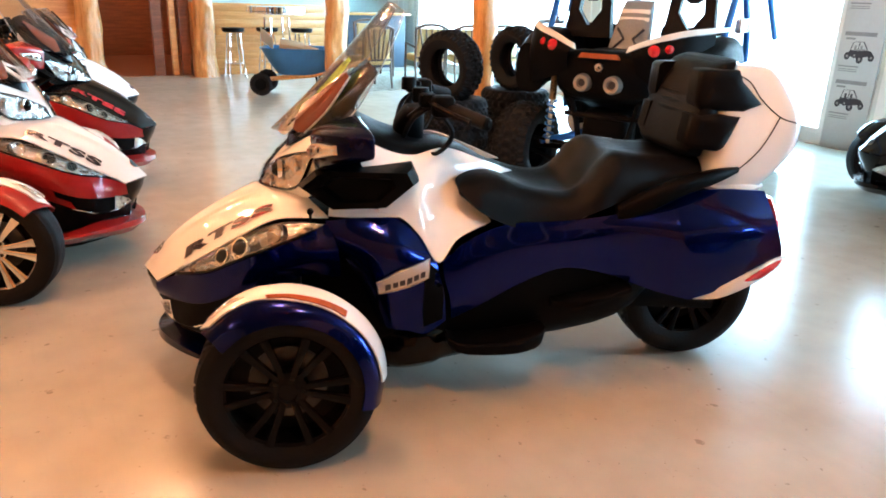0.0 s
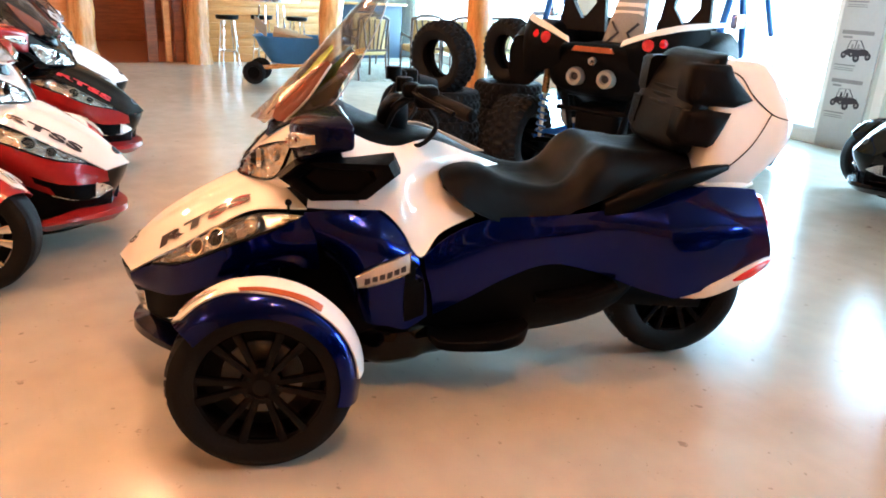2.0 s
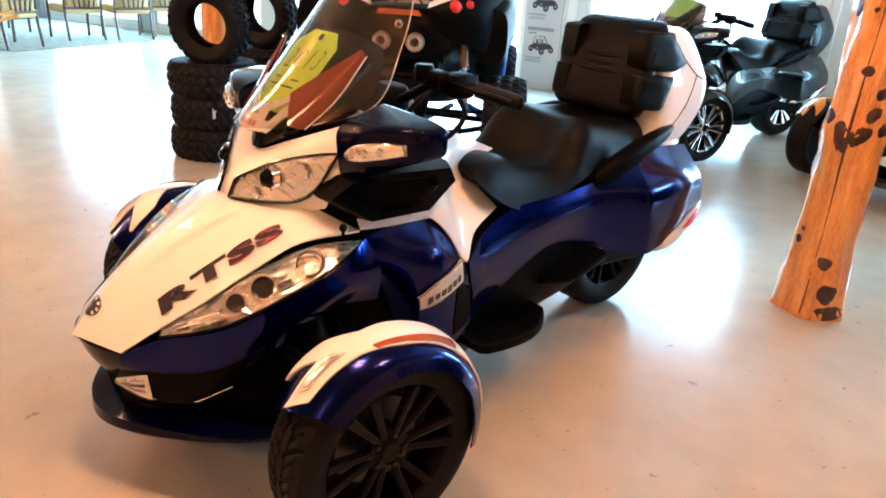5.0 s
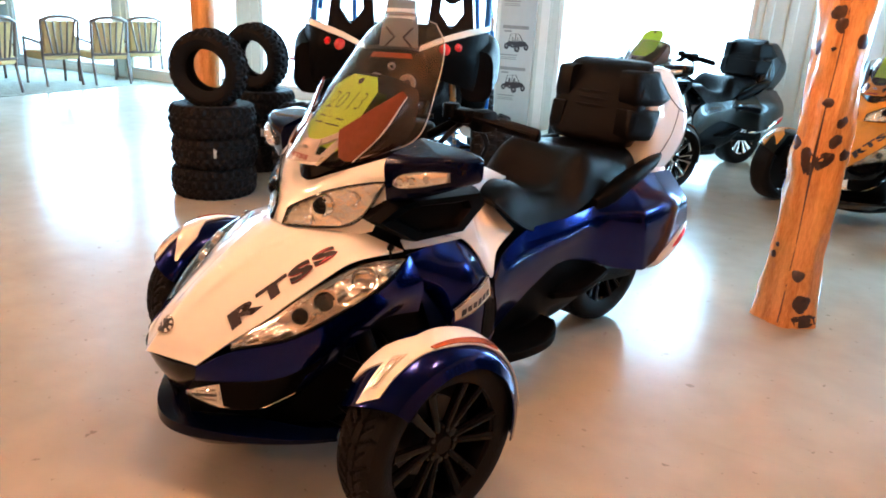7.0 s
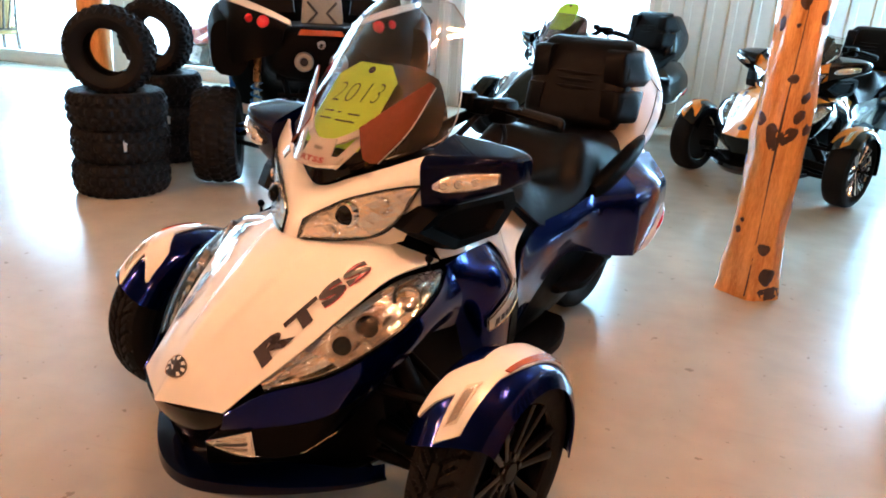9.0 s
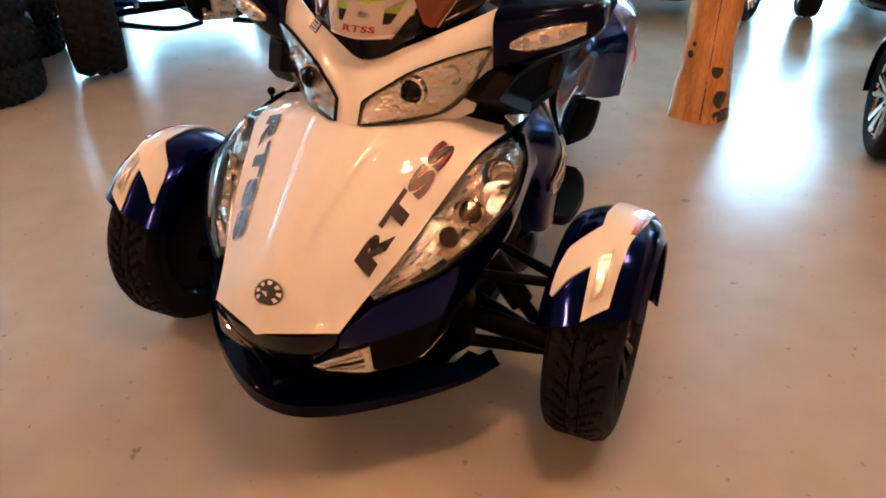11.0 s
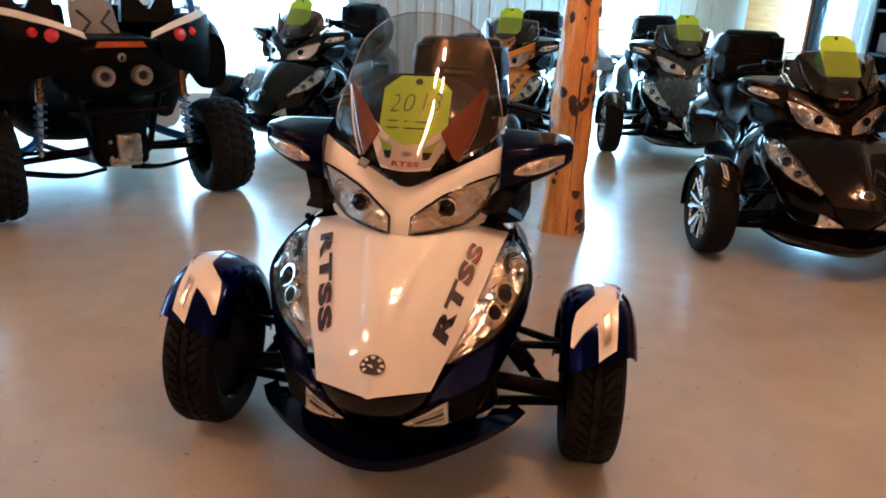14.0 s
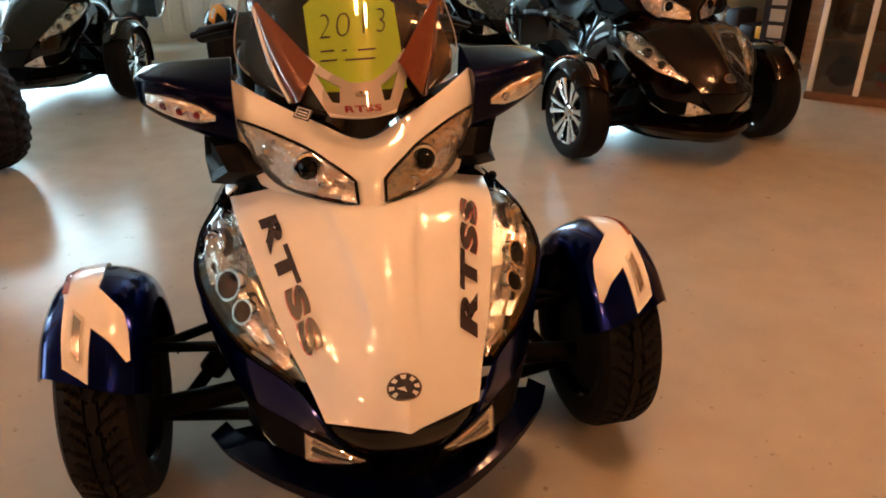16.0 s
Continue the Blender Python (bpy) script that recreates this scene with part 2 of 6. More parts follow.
def lettering(words, size, place, bold=0.0, length=0.0):
    """Words laid on a surface: place(u, v) gives the point."""
    pts, polys = text_points(words, size, bold)
    if length:
        lo, hi = min(p.x for p in pts), max(p.x for p in pts)
        for p in pts:
            p.x = (p.x - (lo + hi) / 2) * length / (hi - lo)
    bm = bmesh.new()
    vs = [bm.verts.new(place(p.x, p.y)) for p in pts]
    for p in polys:
        try:
            bm.faces.new([vs[k] for k in p])
        except ValueError:
            pass
    return bm


# ---- three-wheeled roadster ----
def on_net(g, sign=1.0):
    """A finder of the point of a net under (x, y), seen from above."""
    from mathutils.bvhtree import BVHTree
    nu, nv = len(g), len(g[0])
    vs = [p for r in g for p in r]
    fs = [(i * nv + j, (i + 1) * nv + j, (i + 1) * nv + j + 1, i * nv + j + 1) for i in range(nu - 1) for j in range(nv - 1)]
    return BVHTree.FromPolygons(vs, fs)


def drop_on(tree, p, way, lift):
    """The point of a surface met from p along way, lifted off it a little."""
    way = Vector(way).normalized()
    hit, n, _, _ = tree.ray_cast(Vector(p) - way * 0.6, way)
    if hit is None:
        hit, n, _, _ = tree.find_nearest(Vector(p))
    if n.dot(way) > 0:
        n = -n
    return hit + n * lift


def leaf(upper, lower, nu, nv, thick, tree=None, way=(1, 0, 0), lift=0.004):
    """A leaf-shaped plate between two edge lines, laid on a surface."""
    a, b = spline(upper, nv), spline(lower, nv)
    g = [[a[j].lerp(b[j], i / (nu - 1)) for j in range(nv)] for i in range(nu)]
    if tree:
        g = [[drop_on(tree, p, way, lift) for p in r] for r in g]
    return g


def facets(upper, lower, nu, nv, tree, way, lift, deep, seed):
    """A faceted reflector between two edge lines: flat cells, each tipped its own way."""
    rng = random.Random(seed)
    g = leaf(upper, lower, nu, nv, 0, tree, way, lift)
    bm = bmesh.new()
    back = Vector(way).normalized()
    for i in range(nu - 1):
        for j in range(nv - 1):
            q = [g[i][j], g[i + 1][j], g[i + 1][j + 1], g[i][j + 1]]
            tip = [rng.uniform(-deep, 0) for _ in range(4)]
            vs = [bm.verts.new(p + back * d) for p, d in zip(q, tip)]
            bm.faces.new(vs)
            mid = [bm.verts.new(p + back * 0.004) for p in q]
            for k in range(4):
                bm.faces.new((vs[k], vs[(k + 1) % 4], mid[(k + 1) % 4], mid[k]))
    return bm


def plate_between(line_a, line_b, n, across, place):
    """A net of points between two edge lines given as (angle, y)."""
    def along(line, f):
        s = f * (len(line) - 1)
        k = min(int(s), len(line) - 2)
        return [line[k][c] + (line[k + 1][c] - line[k][c]) * (s - k) for c in (0, 1)]
    g = []
    for i in range(n):
        a, b = along(line_a, i / (n - 1)), along(line_b, i / (n - 1))
        g.append([place(radians(a[0] + (b[0] - a[0]) * j / across), a[1] + (b[1] - a[1]) * j / across) for j in range(across + 1)])
    return g


def tread(seg, half):
    """Long slanted grooves that meet in arrows, and two thin rings."""
    def ripple(k, i, y):
        if abs(y) > half:
            return 0.0
        f = abs(y) / half
        s = (k * 24 / seg + 0.95 * f - 0.25 * f * f) % 1.0
        t = (k * 24 / seg + 0.50 + 0.80 * f) % 1.0
        return -0.009 if (s < 0.17 and f > 0.12) or (t < 0.10 and 0.35 < f < 0.8) or abs(f - 0.24) < 0.035 else 0.0
    return ripple


def road_wheel(parent, c, r, half, rim, metal, hi, side):
    """Tyre, rim, paired spokes and brake disc of a road wheel; side: +1 shows its face to +y."""
    seg = 312 if hi else 60
    e = half
    prof = [(rim - 0.004, -e * 0.82), (rim + 0.02, -e * 0.95), ((r + rim) / 2, -e), (r - 0.028, -e * 0.95), (r - 0.010, -e * 0.82), (r - 0.003, -e * 0.62)]
    n = 27 if hi else 5
    prof += [(r, e * (-0.55 + 1.1 * k / (n - 1))) for k in range(n)]
    prof += [(a, -b) for a, b in reversed(prof[:6])]
    bm = bmesh.new()
    lathe(bm, prof, seg, pose(*c), True, tread(seg, e * 0.7) if hi else None)
    wheel = part("wheel", lathe(bmesh.new(), [(rim, -e * 0.82), (rim - 0.012, -e * 0.7), (rim - 0.02, 0), (rim - 0.012, e * 0.7), (rim, e * 0.82), (rim + 0.006, e * 0.82), (rim + 0.006, -e * 0.82)], 64, pose(*c), True), metal, parent)
    part("tyre", bm, RUBBER, wheel, smooth=30)
    f = side * e
    n_sp = 6
    for k in range(n_sp):
        a = 360 * k / n_sp
        for d in (-11, 11):
            m = pose(*c) @ pose(0, 0, 0, 0, a, 0) @ pose(0, 0, 0, 0, d, 0)
            sp = bmesh.new()
            loft(sp, [((0.045, f * 0.52, 0), (0, 0.012, 0), (0, 0, 0.012)), ((rim * 0.62, f * 0.62, 0.0), (0, 0.014, 0), (0, 0, 0.013 if hi else 0.017)), ((rim - 0.004, f * 0.74, 0.0), (0, 0.014, 0), (0, 0, 0.017 if hi else 0.026))], 8)
            bmesh.ops.transform(sp, matrix=m, verts=sp.verts)
            part("spoke", sp, metal, wheel)
        if k == n_sp - 1:
            break
    hub = bmesh.new()
    lathe(hub, [(0.001, f * 0.72), (0.028, f * 0.72), (0.034, f * 0.66), (0.062, f * 0.62), (0.068, f * 0.45), (0.001, f * 0.40)], 32, pose(*c))
    part("hub", hub, metal, wheel)
    disc = bmesh.new()
    lathe(disc, [(0.06, -f * 0.05), (0.125, -f * 0.05), (0.125, -f * 0.14), (0.06, -f * 0.14)], 40, pose(*c), True)
    part("brake_disc", disc, DISC, wheel)
    # added dark disc: makes the gap behind the spokes as dark as in shade
    backing = bmesh.new()
    lathe(backing, [(0.001, -f * 0.30), (rim - 0.012, -f * 0.34), (rim - 0.010, -f * 0.42), (0.001, -f * 0.42)], 40, pose(*c))
    part("dark_backing_disc", backing, RUBBER, wheel)
    for k in range(5):
        a = 2 * math.pi * k / 5
        nut = bmesh.new()
        lathe(nut, [(0.001, f * 0.70), (0.008, f * 0.69), (0.009, f * 0.60)], 6, pose(c[0] + 0.047 * math.cos(a), c[1], c[2] + 0.047 * math.sin(a)))
        part("wheel_nut", nut, GLOSSBLACK, wheel)
    return wheel


def roadster(m, label, upper, lower, rim_metal, letters=DECAL, tag=True, hi=False, tall=False, stripe=None, seat=LEATHER, group="parked roadsters", case=None):
    """A touring three-wheeler, nose to -x, its front axle over the origin."""
    t = thing("touring_roadster", m, label, "roadster", group)
    stripe = stripe or upper
    q = 2 if hi else 1
    # hood
    hood_rows = [both(r) for r in (
        [(-0.533, 0, 0.462), (-0.522, 0.022, 0.462), (-0.494, 0.085, 0.461), (-0.457, 0.166, 0.460)],
        [(-0.470, 0, 0.534), (-0.463, 0.025, 0.531), (-0.438, 0.10, 0.523), (-0.385, 0.192, 0.507)],
        [(-0.362, 0, 0.634), (-0.357, 0.028, 0.631), (-0.352, 0.048, 0.627), (-0.341, 0.070, 0.616), (-0.318, 0.140, 0.604), (-0.275, 0.238, 0.578)],
        [(-0.216, 0, 0.727), (-0.211, 0.040, 0.724), (-0.206, 0.070, 0.720), (-0.195, 0.095, 0.709), (-0.174, 0.165, 0.698), (-0.130, 0.285, 0.672)],
        [(-0.095, 0, 0.784), (-0.089, 0.050, 0.782), (-0.082, 0.095, 0.778), (-0.070, 0.122, 0.770), (-0.046, 0.200, 0.760), (-0.010, 0.318, 0.735)],
        [(0.030, 0, 0.815), (0.034, 0.045, 0.814), (0.062, 0.17, 0.800), (0.160, 0.342, 0.742)])]
    hood_net = net(hood_rows, 14 * q, 21 * q)
    hood = part("hood", shell(bmesh.new(), hood_net, -0.006), upper, t)
    tree = on_net(hood_net)
    # emblem
    for name, r0, r1, lift, mat in (("badge_plate", 0.0, 0.035, 0.003, INK), ("badge_rim", 0.0325, 0.0355, 0.005, CHROME)):
        bm = bmesh.new()
        rings = [[bm.verts.new(drop_on(tree, (-0.468 + rr * 0.94 * math.cos(a), rr * math.sin(a), 0.53), (0.55, 0, -0.83), lift)) for a in [2 * math.pi * k / 24 for k in range(24)]] for rr in (max(r0, 0.001), r1)]
        skin(bm, rings, False)
        part(name, bm, mat, hood)
    if hi:
        def dab(a, r0, r1, w, lift):
            bm = bmesh.new()
            bm.faces.new([bm.verts.new(drop_on(tree, (-0.468 + rr * 0.94 * math.cos(a + d), rr * math.sin(a + d), 0.53), (0.55, 0, -0.83), lift)) for rr, d in ((r0, -w), (r1, -w), (r1, w), (r0, w))])
            return bm
        for k in range(7):
            part("badge_tick", dab(math.pi * (k - 3) / 4.2, 0.0200, 0.0315, 0.19, 0.0046), WHITE, hood)
        part("badge_mark", dab(2.5, 0.004, 0.015, 0.9, 0.0055), WHITE, hood)
    # lettering along both edges of the hood
    if letters:
        for s in (-1, 1):
            a, b = Vector((-0.371, s * 0.168, 0.60)), Vector((-0.022, s * 0.252, 0.76))
            along = (b - a) if s < 0 else (a - b)
            mid, along = (a + b) / 2, along.normalized()
            across = Vector((-along.y, along.x, 0)).normalized() * -1
            across = Vector((0, 0, 1)).cross(along).normalized()
            def place(u, v, mid=mid, along=along, across=across):
                u = u + v * 0.15
                return drop_on(tree, mid + along * u + across * v, (0.35, 0, -0.93), 0.0045)
            part("lettering", lettering("RTSS", 0.053, place, 0.0031, 0.374), letters, hood, "dark wide capital letters")
            if hi:
                def under(u, v, mid=mid, along=along, across=across):
                    return drop_on(tree, mid + along * (u + v * 0.15) + across * (v - 0.0024), (0.35, 0, -0.93), 0.0038)
                edge = lettering("RTSS", 0.053, under, 0.0031, 0.374)
                bmesh.ops.delete(edge, geom=[v for v in edge.verts if (v.co - mid).dot(along) < 0.006], context="VERTS")
                part("lettering_edge", edge, DECALRED, hood, "red edge of the letters")
    # head fairing with its two lamps
    fair_half = [
        [(-0.088, 0, 0.775), (-0.045, 0.10, 0.760), (0.040, 0.19, 0.768), (0.100, 0.258, 0.792)],
        [(-0.066, 0, 0.830), (-0.022, 0.11, 0.835), (0.055, 0.21, 0.850), (0.126, 0.294, 0.888)],
        [(-0.025, 0, 0.882), (0.010, 0.12, 0.905), (0.080, 0.225, 0.945), (0.155, 0.325, 0.985)],
        [(0.022, 0, 0.915), (0.060, 0.11, 0.955), (0.120, 0.225, 1.005), (0.215, 0.345, 1.062)]]
    fair_net = net([both(r) for r in fair_half], 12 * q, 19 * q)
    fairing = part("head_fairing", shell(bmesh.new(), fair_net, -0.008), upper, t)
    ftree = on_net(fair_net)
    for s in (-1, 1):
        up = [(0, s * 0.290, 0.954), (0, s * 0.240, 0.942), (0, s * 0.180, 0.922), (0, s * 0.125, 0.897), (0, s * 0.088, 0.874), (0, s * 0.060, 0.856), (0, s * 0.033, 0.836)]
        lo = [(0, s * 0.290, 0.950), (0, s * 0.272, 0.910), (0, s * 0.250, 0.862), (0, s * 0.222, 0.824), (0, s * 0.180, 0.802), (0, s * 0.10, 0.792), (0, s * 0.030, 0.788)]
        lamp = part("headlamp", facets(up, lo, 5, 11, ftree, (1, 0, 0), 0.004, 0.010, 5 + s), REFLECTOR, t, "clear-lens halogen headlamp", 1)
        part("lens", shell(bmesh.new(), leaf(up, lo, 6, 14, 0, ftree, (1, 0, 0), 0.019), 0.002), LENS, lamp)
        g = leaf(up, lo, 2, 14 * q, 0, ftree, (1, 0, 0), 0.010)
        rim = bmesh.new()
        tube(rim, g[0] + g[1][::-1], 0.0046, 6)
        part("lamp_rim", rim, GLOSSBLACK, lamp)
        c = drop_on(ftree, (0, s * 0.135, 0.862), (1, 0, 0), 0.008)
        bulb = bmesh.new()
        lathe(bulb, [(0.001, 0.030), (0.018, 0.024), (0.026, 0.010), (0.030, 0.0), (0.030, -0.02)], 20, pose(*c) @ pose(0, 0, 0, 0, 0, 90))
        part("projector", bulb, GLOSSBLACK, lamp)
        ring = bmesh.new()
        lathe(ring, [(0.030, 0.006), (0.036, 0.004), (0.038, -0.012), (0.030, -0.012)], 20, pose(*c) @ pose(0, 0, 0, 0, 0, 90), True)
        part("projector_ring", ring, CHROME, lamp)
        for yy, zz, rr in ((0.215, 0.895, 0.022), (0.105, 0.815, 0.018)):
            c2 = drop_on(ftree, (0, s * yy, zz), (1, 0, 0), 0.006)
            b2 = bmesh.new()
            lathe(b2, [(0.001, -0.006), (rr * 0.6, -0.002), (rr, 0.008), (rr * 1.1, 0.004)], 16, pose(*c2) @ pose(0, 0, 0, 0, 0, 90))
            part("bulb_cup", b2, CHROME, lamp)
    # low lamps beside the hood
    for s in (-1, 1):
        rows = [[(-0.368, 0.200, 0.522), (-0.275, 0.245, 0.577), (-0.130, 0.294, 0.668), (0.010, 0.330, 0.722), (0.143, 0.362, 0.728)],
                [(-0.371, 0.212, 0.516), (-0.265, 0.297, 0.577), (-0.115, 0.364, 0.664), (0.028, 0.382, 0.715), (0.147, 0.366, 0.724)],
                [(-0.372, 0.222, 0.507), (-0.250, 0.338, 0.553), (-0.100, 0.415, 0.635), (0.050, 0.412, 0.690), (0.150, 0.370, 0.718)]]
        rows = rows if s > 0 else flip(rows)
        lg = net(rows, 7 * q, 15 * q)
        th = 0.005 * s
        inner = [[p + Vector((0.012, -s * 0.014, -0.010)) for p in r] for r in lg]
        step = 2 if hi else 1
        coarse = [[r[j] for j in range(0, len(r), step)] for r in inner[::step]]
        rng = random.Random(11 + s)
        fb = bmesh.new()
        for i in range(len(coarse) - 1):
            for j in range(len(coarse[0]) - 1):
                cell = [coarse[i][j], coarse[i + 1][j], coarse[i + 1][j + 1], coarse[i][j + 1]]
                fb.faces.new([fb.verts.new(p + Vector((-0.62, s * 0.62, 0.48)) * rng.uniform(-0.010, 0.010)) for p in cell])
        shell(fb, [[p + Vector((0.010, -s * 0.010, -0.008)) for p in r] for r in inner], -th)
        lamp = part("side_headlamp", fb, REFLECTOR, t, "long clear-lens lamp", 1)
        part("lens", shell(bmesh.new(), lg, -th * 0.4), LENS, lamp)
        rim = bmesh.new()
        tube(rim, lg[-1], 0.005, 6)
        part("lamp_rim", rim, GLOSSBLACK, lamp)
        ltree = on_net(inner)
        for fx, rr, mat in ((0.46, 0.032, GLOSSBLACK), (0.35, 0.025, GLOSSBLACK), (0.66, 0.032, CHROME)):
            j = int(fx * (len(lg[0]) - 1))
            c = inner[len(inner) // 2][j]
            nrm = Vector((-0.62, s * 0.62, 0.48)).normalized()
            mm = Matrix.Translation(c) @ nrm.to_track_quat("Y", "Z").to_matrix().to_4x4()
            b2 = bmesh.new()
            dome = [(0.001, 0.016), (rr * 0.7, 0.012), (rr * 0.95, 0.004), (rr, -0.006)] if mat is GLOSSBLACK else [(0.001, 0.003), (rr * 0.5, 0.005), (rr * 0.85, 0.010), (rr, 0.015), (rr * 1.06, 0.010)]
            lathe(b2, dome, 24, mm)
            part("projector" if mat is GLOSSBLACK else "reflector_bowl", b2, mat, lamp)
            b3 = bmesh.new()
            lathe(b3, [(rr, 0.010), (rr * 1.2, 0.010), (rr * 1.25, -0.008), (rr, -0.008)], 24, mm, True)
            part("projector_ring" if mat is GLOSSBLACK else "bowl_ring", b3, CHROME if mat is GLOSSBLACK else DISC, lamp)
        # painted cheek under the lamp
        rows = [[(-0.457, 0.168, 0.456), (-0.372, 0.225, 0.502), (-0.250, 0.342, 0.549), (-0.100, 0.419, 0.631), (0.050, 0.416, 0.686), (0.155, 0.373, 0.730)],
                [(-0.454, 0.152, 0.415), (-0.372, 0.236, 0.432), (-0.250, 0.346, 0.466), (-0.090, 0.408, 0.545), (0.060, 0.412, 0.605), (0.190, 0.402, 0.645)],
                [(-0.446, 0.086, 0.345), (-0.402, 0.196, 0.328), (-0.300, 0.296, 0.336), (-0.100, 0.335, 0.430), (0.060, 0.360, 0.540), (0.200, 0.375, 0.540)]]
        rows = rows if s > 0 else flip(rows)
        cg = net(rows, 7 * q, 16 * q)
        ctree = on_net(cg)
        cheek = part("cheek_panel", shell(bmesh.new(), cg, -0.006 * s), lower, t)
        off = Vector((-0.0042, s * 0.0034, 0.0))
        low = [[cg[i][j] + off for j in range(0, int(len(cg[0]) * 0.66))] for i in range(int(len(cg) * 0.60), len(cg))]
        part("duct_recess", shell(bmesh.new(), low, -0.003 * s), PLASTIC, cheek, "black recess round the fog lamp")
        # side panel behind the wheel
        rows = [[(0.150, 0.368, 0.736), (0.270, 0.350, 0.738), (0.390, 0.335, 0.732), (0.470, 0.347, 0.668), (0.535, 0.362, 0.575)],
                [(0.190, 0.372, 0.650), (0.300, 0.396, 0.648), (0.390, 0.402, 0.642), (0.470, 0.388, 0.590), (0.545, 0.372, 0.530)],
                [(0.262, 0.340, 0.520), (0.320, 0.400, 0.510), (0.400, 0.410, 0.500), (0.480, 0.395, 0.490), (0.565, 0.370, 0.460)],
                [(0.335, 0.335, 0.345), (0.375, 0.385, 0.335), (0.440, 0.390, 0.325), (0.500, 0.385, 0.310), (0.575, 0.368, 0.350)]]
        rows = rows if s > 0 else flip(rows)
        sg = net(rows, 9 * q, 10 * q)
        side = part("side_panel", shell(bmesh.new(), sg, -0.006 * s), lower, t)
        stree = on_net(sg)
        up = [(0.325, s * 0.5, 0.525), (0.40, s * 0.5, 0.568), (0.498, s * 0.5, 0.590)]
        lo = [(0.335, s * 0.5, 0.488), (0.41, s * 0.5, 0.505), (0.498, s * 0.5, 0.530)]
        if s < 0 or hi:
            part("side_badge", shell(bmesh.new(), leaf(up, lo, 4, 9, 0, stree, (0, -s, 0), 0.012), 0.008), SATINPLATE, side, "silver badge plate")
            g = leaf(up, lo, 2, 9, 0, stree, (0, -s, 0), 0.020)
            bm = bmesh.new()
            tube(bm, g[0] + g[1][::-1] + g[0][:1], 0.0032, 6)
            part("badge_edge", bm, CHROME, side)
            for k in range(6):
                x0 = 0.352 + 0.023 * k
                z0 = 0.499 + 0.0062 * k
                bar_up = [(x0, s * 0.5, z0 + 0.022), (x0 + 0.017, s * 0.5, z0 + 0.026)]
                bar_lo = [(x0, s * 0.5, z0 + (0.004 if k % 3 else -0.002)), (x0 + 0.017, s * 0.5, z0 + 0.006)]
                part("badge_mark", shell(bmesh.new(), leaf(bar_up, bar_lo, 2, 3, 0, stree, (0, -s, 0), 0.0215), 0.001), DECAL, side)
        up = [(0.505, s * 0.5, 0.575), (0.545, s * 0.5, 0.530), (0.560, s * 0.5, 0.45), (0.560, s * 0.5, 0.36)]
        lo = [(0.485, s * 0.5, 0.560), (0.490, s * 0.5, 0.500), (0.485, s * 0.5, 0.42), (0.490, s * 0.5, 0.34)]
        part("side_vent", shell(bmesh.new(), leaf(up, lo, 5, 9, 0, stree, (0, -s, 0), 0.006), 0.004), PLASTIC, side)
        for k in range(3):
            up3 = [(0.335 + 0.035 * k, s * 0.5, 0.362), (0.362 + 0.035 * k, s * 0.5, 0.360)]
            lo3 = [(0.335 + 0.035 * k, s * 0.5, 0.350 + 0.003 * k), (0.362 + 0.035 * k, s * 0.5, 0.348 + 0.003 * k)]
            if hi:
                part("side_mark", shell(bmesh.new(), leaf(up3, lo3, 2, 4, 0, stree, (0, -s, 0), 0.003), 0.001), STEEL, side)
        # white shoulder from the fairing to the seat
        rows = [[(0.225, 0.338, 1.050), (0.340, 0.270, 0.965), (0.460, 0.215, 0.925), (0.585, 0.175, 0.945), (0.720, 0.150, 0.900), (0.860, 0.110, 0.845)],
                [(0.270, 0.330, 0.930), (0.370, 0.300, 0.890), (0.470, 0.262, 0.885), (0.560, 0.225, 0.885), (0.640, 0.190, 0.870), (0.740, 0.160, 0.830)],
                [(0.330, 0.335, 0.800), (0.400, 0.330, 0.795), (0.470, 0.314, 0.800), (0.535, 0.264, 0.790), (0.590, 0.228, 0.790), (0.690, 0.205, 0.780)],
                [(0.330, 0.348, 0.760), (0.410, 0.345, 0.735), (0.475, 0.354, 0.672), (0.542, 0.368, 0.572), (0.620, 0.310, 0.640), (0.750, 0.270, 0.690)]]
        rows = rows if s > 0 else flip(rows)
        part("shoulder_panel", sheet(rows, 12 * q, 12 * q, -0.006 * s), upper, t)
        rows = [[(0.165, 0.318, 0.766), (0.200, 0.330, 0.768), (0.250, 0.335, 0.768), (0.370, 0.336, 0.765)],
                [(0.160, 0.346, 0.746), (0.200, 0.349, 0.742), (0.270, 0.350, 0.740), (0.405, 0.340, 0.736)]]
        rows = rows if s > 0 else flip(rows)
        part("fairing_strip", sheet(rows, 4, 12, -0.006 * s), upper, t)
        # black air intake
        bm = bmesh.new()
        outline = [(0.052, 0.840), (0.112, 0.896), (0.160, 0.916), (0.440, 0.914), (0.464, 0.868), (0.362, 0.784), (0.165, 0.772)]
        rings = []
        for yy, k in ((0.215, 1.0), (0.360, 1.0), (0.408, 0.90), (0.404, 0.62), (0.385, 0.52)):
            rings.append([bm.verts.new((0.262 + (x - 0.262) * k + (0.408 - yy) * 0.10, s * (yy - 0.45 * max(0.0, 0.22 - x) * (yy > 0.3)), 0.845 + (z - 0.845) * k)) for x, z in outline])
        skin(bm, rings)
        part("air_intake", bm, PLASTIC, t, smooth=12)
        # mirror pod with its turn lamp
        bm = bmesh.new()
